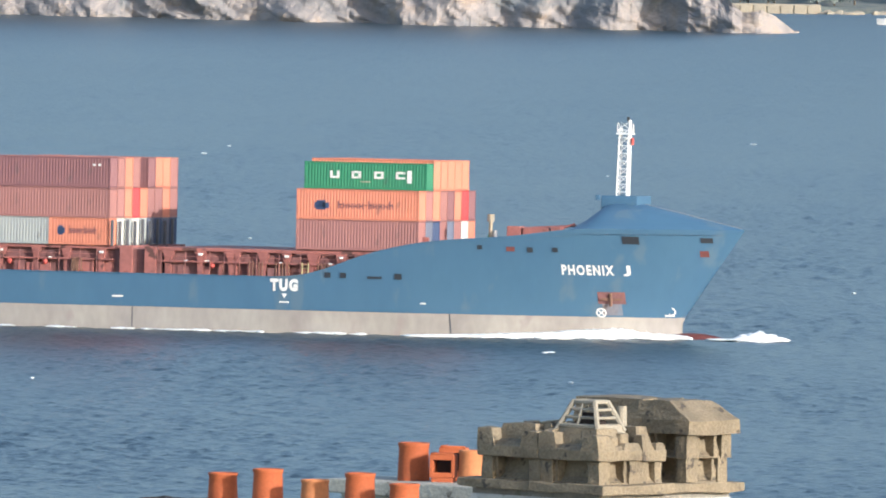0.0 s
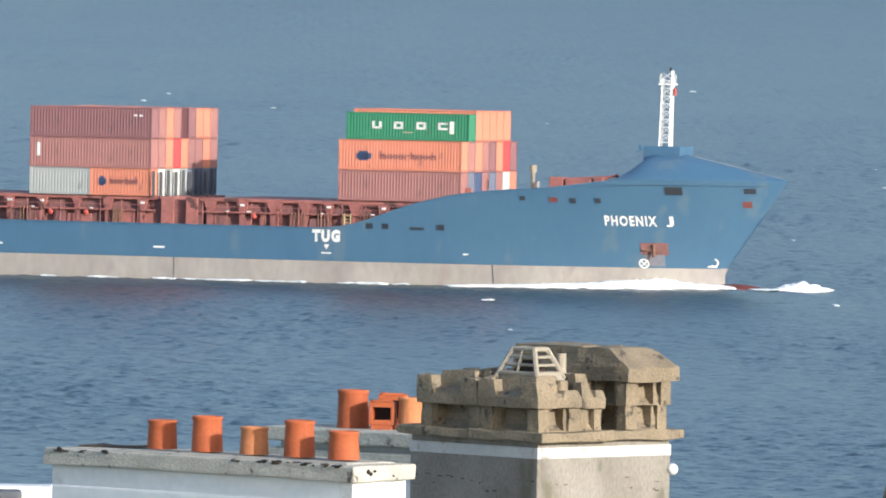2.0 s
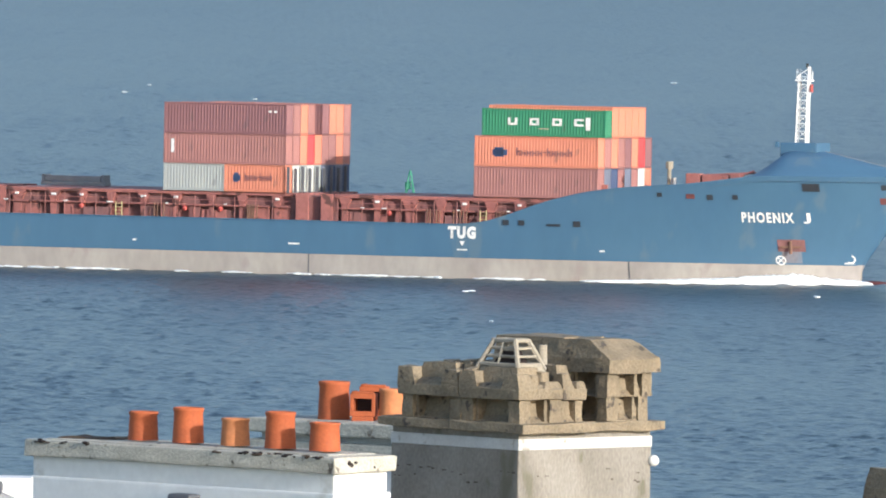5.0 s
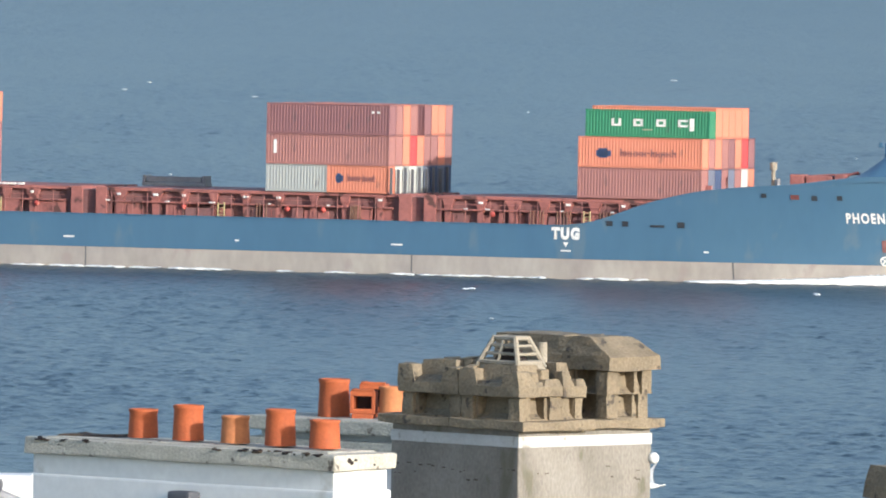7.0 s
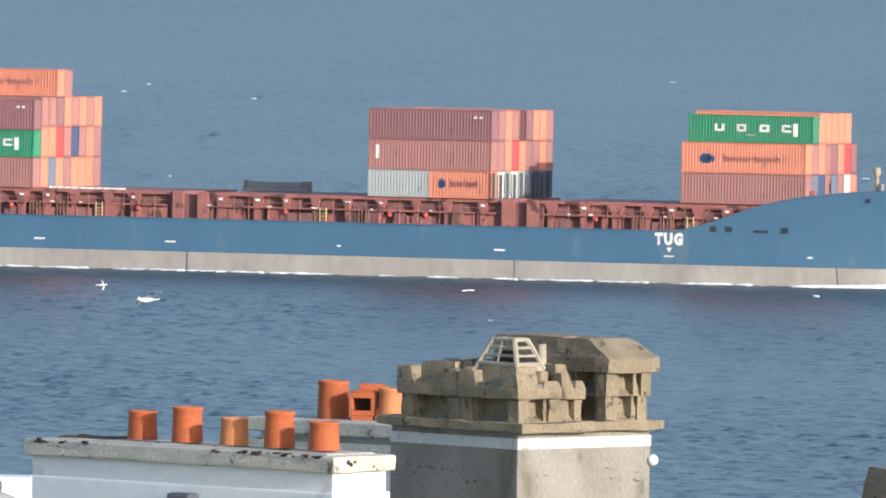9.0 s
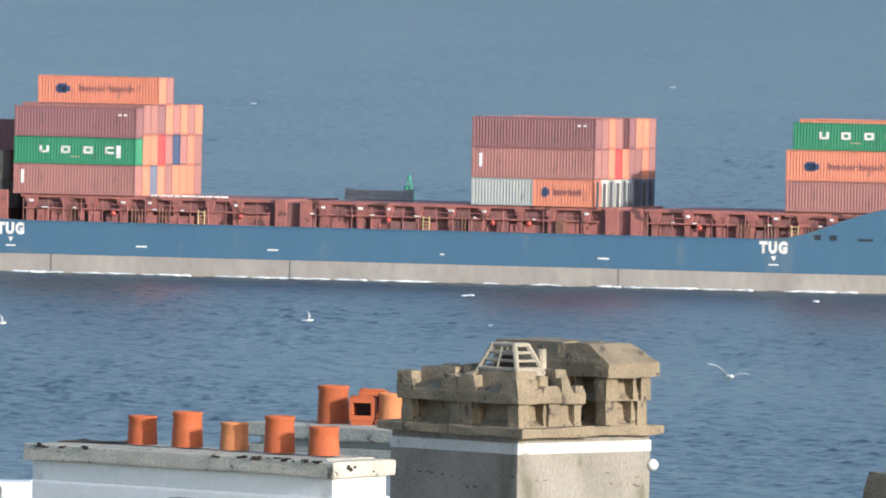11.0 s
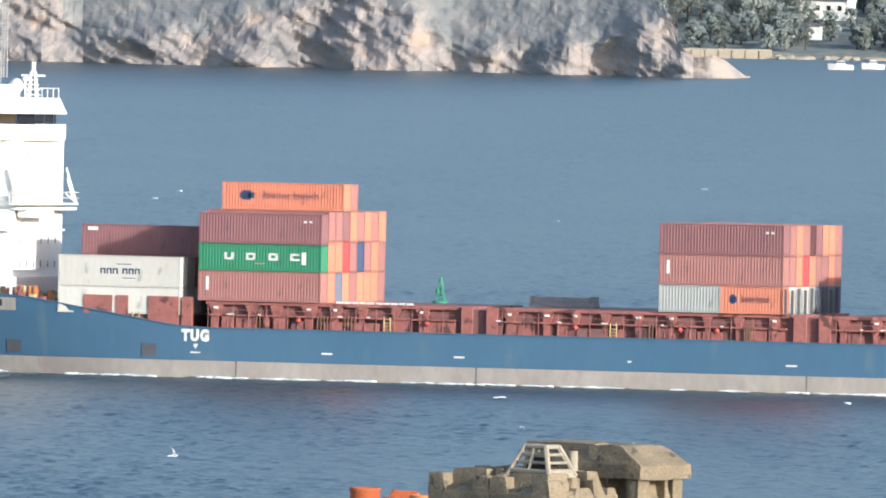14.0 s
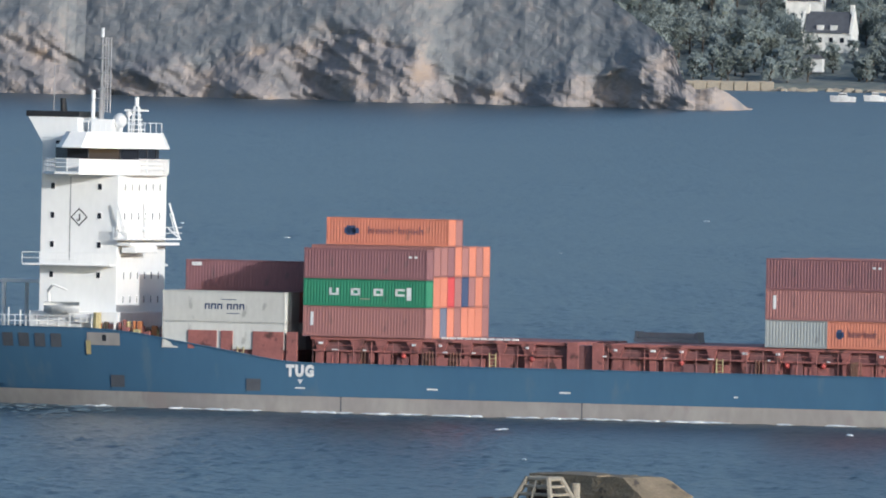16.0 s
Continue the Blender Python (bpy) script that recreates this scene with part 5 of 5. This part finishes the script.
def cap_block(parent, x0, x1, y0, y1, z0, h, seed, slope=(0.03, 0.16, 0.04, 0.24)):
    """A coping block with a sloping, worn crown."""
    bm = B()
    kx0, kx1, ky0, ky1 = slope
    lo = [(x0, y0), (x1, y0), (x1, y1), (x0, y1)]
    a = [bm.verts.new((x, y, z0)) for x, y in lo]
    b = [bm.verts.new((x, y, z0 + h * 0.42)) for x, y in lo]
    c = [bm.verts.new((x + (kx0 if x == x0 else -kx1), y + (ky0 if y == y0 else -ky1), z0 + h)) for x, y in lo]
    for p, q in ((a, b), (b, c)):
        for i in range(4):
            bm.faces.new((p[i], p[(i + 1) % 4], q[(i + 1) % 4], q[i]))
    bm.faces.new(a[::-1]), bm.faces.new(c)
    crumble(bm, 0.02, seed, 5)
    return part("coping_block", bm, M["cast"], parent)


def notch_block(parent, x0, x1, y0, y1, z0, low, high, seed, pier=0.17, crown=1.0, worn=False):
    """A cast cowl block open at the top: a solid foot, four corner horns and a sloping core between them."""
    bm = box(B(), x0, x1, y0, y1, z0, low, 0.012)
    for cx, sx in ((x0, 1), (x1, -1)):
        for cy, sy in ((y0, 1), (y1, -1)):
            px, py = pier * sx, min(pier, (y1 - y0) * 0.36) * sy
            foot = [(cx, cy), (cx + px * 1.3, cy), (cx + px * 1.2, cy + py * 1.15), (cx, cy + py * 1.3)]
            top = [(cx + 0.01 * sx, cy + 0.01 * sy), (cx + px * 0.95, cy + 0.015 * sy), (cx + px * 0.95, cy + py * 0.95), (cx + 0.015 * sx, cy + py * 0.9)]
            a = [bm.verts.new((x, y, low - 0.02)) for x, y in foot]
            drop = 0.6 * (high - low) if sx < 0 and sy < 0 and worn else 0.012 if sx < 0 else 0.0
            b = [bm.verts.new((x - (0.035 if sx < 0 else 0.0), y, high - drop)) for x, y in top]
            for i in range(4):
                bm.faces.new((a[i], a[(i + 1) % 4], b[(i + 1) % 4], b[i]))
            bm.faces.new(b), bm.faces.new(a[::-1])
    ix, iy = min(0.27, (x1 - x0) * 0.3), min(0.24, (y1 - y0) * 0.34)
    mid = z0 + (high - z0) * 0.62
    rings = ((0.02, 0.02, low - 0.01), (ix * 0.3, iy * 0.3, low + 0.03), (ix * 0.62, iy * 0.62, mid), (ix * 0.8, iy * 0.8, high + 0.05 * crown))
    loops = [[bm.verts.new(p) for p in ((x0 + a, y0 + b, z), (x1 - a, y0 + b, z), (x1 - a, y1 - b, z), (x0 + a, y1 - b, z))] for a, b, z in rings]
    for p, q in zip(loops, loops[1:]):
        for i in range(4):
            bm.faces.new((p[i], p[(i + 1) % 4], q[(i + 1) % 4], q[i]))
    bm.faces.new(loops[-1]), bm.faces.new(loops[0][::-1])
    bmesh.ops.recalc_face_normals(bm, faces=bm.faces)
    crumble(bm, 0.011, seed, 6.0)
    return part("cowl_block", bm, M["cast"], parent)


def grey_stack(name, m, label):
    """x runs to the left of the near corner, y away from it."""
    s = thing(name, label, "chimney", "chimney stacks")
    U, V = 1.715, 1.74
    part("shaft", box(B(), -U, 0, 0, V, -8, -0.10, 0.012), M["render"], s, "stained grey cement render")
    part("painted_band", box(B(), -U - 0.006, 0.006, -0.006, V + 0.006, -0.205, -0.10, 0.008), M["band"], s, "white painted band")
    part("neck", box(B(), -U + 0.01, -0.01, 0.01, V - 0.01, -0.11, -0.03), M["render"], s)
    # pitted courses in the render
    rng = random.Random(31)
    for z, keep in ((-0.43, 0.3), (-0.51, 0.14), (-0.86, 0.3)):
        a = 0.05
        while a < U + V - 0.1:
            n = rng.uniform(0.015, 0.06)
            dz, w = 0.02 * math.sin(a * 5) + rng.uniform(-0.012, 0.012), rng.uniform(0.003, 0.009)
            if rng.random() < keep * (1.0 if a < U else 0.35):
                if a + n < U:
                    part("pit", box(B(), -U + a, -U + a + n, -0.004, 0.02, z + dz - w, z + dz + w), M["bark"], s)
                elif a > U:
                    part("pit", box(B(), -0.02, 0.004, a - U, a - U + n, z + dz - w, z + dz + w), M["bark"], s)
            a += n
    # slabs under the flue blocks
    for k, (a, b, c, d) in enumerate(((-U - 0.12, -0.87, -0.07, 0.91), (-0.86, 0.13, -0.07, 0.88), (-U - 0.10, -0.66, 0.92, V + 0.08), (-0.65, 0.09, 0.90, V + 0.09))):
        part("slab", crumble(box(B(), a, b, c, d, -0.04 - 0.008 * (k % 2), 0.045, 0.012), 0.015, k * 3 + 1, 6.0), M["cast"], s)
    # front row: two flue blocks side by side, with smaller ones behind, and open cowl blocks on them
    for k, (a, b) in enumerate(((-1.575, -0.785), (-0.775, 0.0))):
        terminal_block(s, a, b, 0.0, 0.55, 0.045, 0.215, k + 1, 0.15)
        terminal_block(s, a + 0.02, b - 0.015, 0.56, 0.84, 0.045, 0.205, k + 5, 0.09)
        notch_block(s, a - 0.04 + 0.035 * k, b + 0.035 * k, -0.035, 0.53, 0.262, 0.37, 0.525 - 0.012 * k, k + 40, 0.19, 0.9, True)
        notch_block(s, a - 0.02, b + 0.03, 0.545, 0.86, 0.255, 0.36, 0.48 + 0.03 * k, k + 44, 0.12, 1.2, True)
    # rear row: two tiers of flue blocks under heavy sloping copings
    for k, (a, b) in enumerate(((-1.43, -0.575), (-0.565, 0.06))):
        terminal_block(s, a, b, 1.09, 1.62, 0.045, 0.225, k + 11, 0.12)
        terminal_block(s, a, b + 0.01, 1.08, 1.67, 0.272, 0.225, k + 21, 0.13)
        cap_block(s, a - 0.03, b + 0.055, 1.06, 1.73, 0.50, 0.305, k + 31, (0.015, 0.015 + 0.285 * k, 0.035, 0.10))
    part("flue_lining", box(B(), -1.4, -0.5, 0.80, 1.12, 0.03, 0.30), M["cast"], s)
    # small louvred cage of pale concrete on the front cowl
    c = Vector((-0.47, 0.34, 0))
    cage = part("cage_base", crumble(prism(B(), [(c.x - 0.30, c.y - 0.18), (c.x + 0.30, c.y - 0.18), (c.x + 0.30, c.y + 0.18), (c.x - 0.30, c.y + 0.18)], 0.50, 0.56, 0.9), 0.01, 75), M["castpale"], s,
                "pale louvred concrete cage")
    level = lambda z: (0.265 - 0.125 * (z - 0.555) / 0.25, 0.165 - 0.085 * (z - 0.555) / 0.25)
    for z, t in ((0.575, 0.024), (0.655, 0.015), (0.73, 0.015), (0.80, 0.022)):
        hx, hy = level(z)
        for q in range(4):
            a = ((-hx, -hy), (hx, -hy), (hx, hy), (-hx, hy))
            p0, p1 = a[q], a[(q + 1) % 4]
            part("louvre_bar", crumble(rod(B(), (c.x + p0[0], c.y + p0[1], z), (c.x + p1[0], c.y + p1[1], z), t, n=6), 0.004, q, 12), M["castpale"], cage)
    for dx, dy in ((-1, -1), (1, -1), (1, 1), (-1, 1), (-0.05, -1)):
        (ax, ay), (bx, by) = level(0.53), level(0.81)
        part("louvre_post", crumble(rod(B(), (c.x + dx * ax, c.y + dy * ay, 0.53), (c.x + dx * bx, c.y + dy * by, 0.81), 0.026 if abs(dx) == 1 else 0.016, n=6), 0.005, 7, 12), M["castpale"], cage)
    part("cage_core", prism(B(), [(c.x - 0.2, c.y - 0.1), (c.x + 0.2, c.y - 0.1), (c.x + 0.2, c.y + 0.1), (c.x - 0.2, c.y + 0.1)], 0.5, 0.70, 0.45), M["soot"], cage)
    for k, (x, y, z, r) in enumerate(((-0.86, 0.20, 0.55, 0.05), (-0.98, 0.30, 0.57, 0.07), (-1.22, 0.30, 0.57, 0.06), (-0.80, 0.33, 0.57, 0.08), (-0.15, 0.42, 0.50, 0.06), (-0.1, 0.25, 0.47, 0.05), (-0.74, 0.1, 0.52, 0.05))):
        part("mortar_lump", crumble(box(B(), x - r, x + r, y - r, y + r, z - 0.12, z + r * 0.4, 0.015), 0.03, k + 80, 11), M["cast"], s)
    part("small_post", rod(B(), (-0.40, 0.68, 0.42), (-0.40, 0.68, 0.755), 0.055, 0.045, 12), M["castpale"], s)
    s.matrix_basis = m
    return s


grey_stack("chimney_stack", pose(0.735, 145.7, 48.22, rz=-46), "grey rendered chimney stack with heavy weathered concrete flue blocks")


def white_stack():
    s = thing("chimney_stack", "long white rendered chimney stack with lichened coping", "chimney", "chimney stacks")
    L, W = 3.96, 0.86
    part("shaft", box(B(), -L + 0.06, -0.07, 0.07, W - 0.06, -8.5, -0.15, 0.012), M["whitewash"], s)
    part("string_course", box(B(), -L + 0.03, -0.04, 0.04, W - 0.03, -0.62, -0.34, 0.02), M["whitewash"], s)
    part("lead_flashing", box(B(), -2.0, -1.72, -0.12, 0.05, -0.62, -0.415, 0.03), M["slate"], s)
    bm = crumble(box(B(), -L, 0, 0, W, -0.15, 0.0, 0.02), 0.014, 3)
    part("coping", bm, M["coping"], s, "lichen-stained concrete coping")
    bm = crumble(prism(B(), [(-L + 0.15, 0.1), (-0.15, 0.1), (-0.15, W - 0.08), (-L + 0.15, W - 0.08)], -0.02, 0.016, 0.97), 0.012, 9)
    part("mortar_flaunching", bm, M["coping"], s)
    part("moss_patch", crumble(prism(B(), [(-L + 0.12, 0.25), (-L + 0.85, 0.40), (-L + 0.8, 0.78), (-L + 0.1, 0.7)], -0.02, 0.03, 0.8), 0.02, 12), M["moss"], s, "dry brown moss")
    rng = random.Random(52)
    for k in range(22):
        x = -rng.uniform(0.02, 1.2) if k < 15 else -rng.uniform(1.3, L - 0.2)
        bm = B()
        for _ in range(3):
            lump(bm, x + rng.uniform(-0.05, 0.05), rng.uniform(-0.005, 0.03), rng.uniform(-0.02, 0.005), rng.uniform(0.012, 0.05), 0.02, rng.uniform(0.006, 0.016), rng)
        part("lichen_patch", bm, M["soot"] if k % 3 else M["moss"], s)
    for y, z, r in ((0.22, -0.07, 0.035), (0.29, -0.06, 0.018), (0.55, -0.10, 0.014)):
        bm = B()
        for _ in range(3):
            lump(bm, 0.0, y + rng.uniform(-r, r) * 0.7, z + rng.uniform(-r, r) * 0.6, 0.012, r * 0.7, r * 0.6, rng)
        part("lichen_spot", bm, M["soot"], s)
    s.matrix_basis = WHITE
    return s


WHITE = pose(-0.968, 144.2, 47.995, rz=-42)
white_stack()
for x, h, r, mat in ((-2.825, 0.27, 0.137, "terracotta"), (-2.25, 0.33, 0.142, "terracotta"), (-1.65, 0.255, 0.132, "terrapale"), (-1.08, 0.34, 0.141, "terracotta"), (-0.52, 0.265, 0.141, "terracotta")):
    pot("chimney_pot", r, h, True, M[mat], "plain terracotta chimney pot on the white stack" if mat == "terracotta" else "paler short terracotta chimney pot on the white stack",
        WHITE @ pose(x, 0.43, 0.03))


def rear_stack():
    s = thing("chimney_stack", "pale stepped chimney stack behind the others", "chimney", "chimney stacks")
    part("shaft", box(B(), -2.3, 0, 0.05, 1.0, -8.5, -0.3, 0.02), M["whitewash"], s)
    part("step", crumble(box(B(), -2.4, 0.05, -0.02, 1.05, -0.32, -0.20, 0.02), 0.012, 6), M["coping"], s)
    part("neck", box(B(), -2.28, -0.02, 0.06, 0.98, -0.21, -0.13), M["band"], s)
    part("coping", crumble(box(B(), -2.4, 0.05, -0.04, 1.06, -0.14, 0.0, 0.02), 0.014, 8), M["coping"], s)
    s.matrix_basis = REAR


REAR = pose(-0.068, 149.5, 48.045, rz=-42)
rear_stack()
pot("chimney_pot", 0.150, 0.37, True, M["terracotta"], "stout terracotta chimney pot on the rear stack", REAR @ pose(-1.56, 0.30, 0.0))
pot("chimney_pot", 0.14, 0.33, True, M["terracotta"], "terracotta chimney pot on the rear stack", REAR @ pose(-1.78, 0.55, 0.0))
pot("square_chimney_pot", 0.105, 0.27, False, M["terracotta"], "square open-sided terracotta chimney pot", REAR @ pose(-1.17, 0.30, 0.0, rz=34), True)
pot("chimney_pot", 0.12, 0.32, True, M["terrapale"], "pale terracotta chimney pot on the rear stack", REAR @ pose(-0.92, 0.42, 0.0))
pot("square_chimney_pot", 0.115, 0.32, False, M["terracotta"], "square open-sided terracotta chimney pot", REAR @ pose(-1.40, 0.70, 0.0, rz=35), True)


def small_things():
    # a second grey flue block at the edge of the view
    s = thing("chimney_stack", "grey chimney stack with a weathered concrete flue block", "chimney", "chimney stacks")
    part("shaft", box(B(), -0.9, 0, 0, 0.9, -8, -0.1, 0.02), M["render"], s)
    terminal_block(s, -0.9, 0.0, 0.0, 0.9, -0.1, 0.27, 71)
    cap_block(s, -0.95, 0.05, -0.05, 0.95, 0.17, 0.3, 72)
    s.matrix_basis = pose(4.52, 146.5, 47.36, rz=-60)
    # white parapet and pipe below the white stack
    w = tagged(part("parapet", box(B(), -6.0, -3.74, 143.4, 143.9, 41, 47.80, 0.006), M["whitewash"]), "white painted parapet beside the chimney", "parapet")
    p = thing("roof_pipe", "grey pipe on the parapet", "pipe")
    part("tube", rod(B(), (-4.6, 143.1, 47.86), (-3.8, 143.1, 47.54), 0.06), M["steel"], p)
    part("elbow", box(B(), -4.3, -4.0, 143.0, 143.35, 47.66, 47.78, 0.04), M["slate"], p)
    part("bracket", box(B(), -4.5, -4.4, 143.1, 143.6, 47.1, 47.6), M["steel"], p)
    lamp = thing("lamp_globe", "small white globe fixed to the chimney side", "lamp")
    bm = B()
    bmesh.ops.create_uvsphere(bm, u_segments=14, v_segments=10, radius=0.055, matrix=Matrix.Translation((0, 0, 0)))
    smooth(part("globe", bm, M["mark"], lamp))
    part("arm", rod(B(), (-0.05, 0.09, 0), (-0.02, 0, 0), 0.012), M["steel"], lamp)
    lamp.matrix_basis = pose(2.01, 146.9, 47.885)


small_things()


# ---- gulls ----
def gull(label):
    g = thing("gull", label, "bird", "gulls in flight")
    bm = B()
    bmesh.ops.create_uvsphere(bm, u_segments=14, v_segments=10, radius=1, matrix=Matrix.Diagonal((0.27, 0.085, 0.08, 1)))
    for v in bm.verts:
        if v.co.x < 0:
            v.co.y *= 1 + v.co.x * 1.6
            v.co.z *= 1 + v.co.x * 1.6
    smooth(part("body", bm, M["gullwhite"], g))
    bm = B()
    bmesh.ops.create_uvsphere(bm, u_segments=10, v_segments=8, radius=0.065, matrix=Matrix.Translation((0.27, 0, 0.03)))
    head = smooth(part("head", bm, M["gullwhite"], g))
    part("beak", rod(B(), (0.31, 0, 0.02), (0.40, 0, 0.0), 0.018, 0.004, 6), M["yellow"], head)
    part("tail", prism(B(), [(-0.2, -0.035), (-0.42, -0.09), (-0.42, 0.09), (-0.2, 0.035)], -0.01, 0.012), M["gullwhite"], g)
    wings = []
    for s in (-1, 1):
        bm = B()
        rows = []
        for k in range(9):
            t = k / 8
            ch = 0.17 * (1 - t ** 2) ** 0.6 + 0.02
            lead = 0.10 + 0.10 * math.sin(t * 2.2) - 0.28 * t * t
            rows.append([(lead - ch * u, s * (0.04 + 0.66 * t), 0.11 * math.sin(t * 2.6) + 0.018 * math.sin(u * 3.1) + w) for u, w in ((0, 0), (0.5, 0.012), (1, 0), (0.5, -0.008), (0, 0))])
        grid(bm, rows)
        ob = smooth(part("wing", bm, M["gullgrey"] if s > 0 else M["gullwhite"], g))
        wings.append((ob, s))
    return g, wings


GULL_A = gull("white gull flying with raised wings")
GULL_B = gull("white gull gliding over the rooftops")
GULL_C = gull("far white gull gliding over the sea")
GULL_D = gull("far white gull hanging in the wind over the sea")


# ---- what moves ----
HEADING, HEEL = -15.7, -1.1


def ship_pose(t):
    return pose(-19.65 + 4.924 * t, 1506.58 - 1.515 * t, -0.20 - 0.0392 * t, HEEL, 0, HEADING)


def motions():
    times = (0.0, 4.0, 8.0, 12.0, 16.0)
    walk(ship, [(t, ship_pose(t)) for t in times])
    for c, local in CARGO:
        walk(c, [(t, ship_pose(t) @ local) for t in times])
    for w in (WAVE, WASH):
        walk(w, [(t, pose(-19.65 + 4.924 * t, 1506.58 - 1.515 * t, 0, 0, 0, HEADING)) for t in times])
    flights = (
        (GULL_A, 460, ((0.0, 45.0, 18.0), (5.0, 18.0, 27.0), (7.6, 1.2, 33.8), (8.0, -2.15, 34.92), (8.1, -2.75, 35.08), (8.2, -3.75, 35.4), (8.4, -5.1, 35.85), (8.7, -6.85, 36.5), (16.0, -52.0, 56.0)), 215, 8.21, 3.3, 20, 24, 36),
        (GULL_B, 460, ((0.0, -169.0, 103.0), (10.8, 5.4, 36.5), (11.0, 8.47, 35.34), (11.1, 9.95, 34.8), (11.2, 12.0, 34.05), (16.0, 90.0, 8.0)), -72, 11.08, 3.3, -14, 16, 24),
        # low over the water: one crosses behind the chimney, one hangs in the wind
        (GULL_C, 1050, ((0.0, -130, 17), (8.7, -26, 15.5), (10.8, -9.3, 13.6), (11.0, -8.9, 13.5), (11.4, -8.0, 13.55), (12.2, 2.0, 13.0), (13.8, 32.0, 12.0), (16.0, 75.0, 12.0)), 10, 11.0, 1.2, 30, 12, 20),
        (GULL_D, 1052, ((0.0, -150, 16), (8.7, -70, 14), (10.8, -34.0, 13.0), (11.5, -22.3, 12.5), (12.0, -21.7, 11.9), (12.5, -20.5, 11.6), (14.5, -19.8, 10.9), (15.0, -18.7, 11.0), (16.0, -15.9, 9.6)), 30, 11.0, 1.3, 30, 12, 20))
    for (g, wings), y, way, turn, t0, rate, bank, up, beat in flights:
        walk(g, [(t, pose(x, y, z, bank, 0, turn)) for t, x, z in way])
        for ob, e in wings:
            walk(ob, [(k * 0.1, pose(0, 0, 0, e * (up + beat * math.cos(2 * math.pi * rate * (k * 0.1 - t0))), 0, 0)) for k in range(161)])


motions()
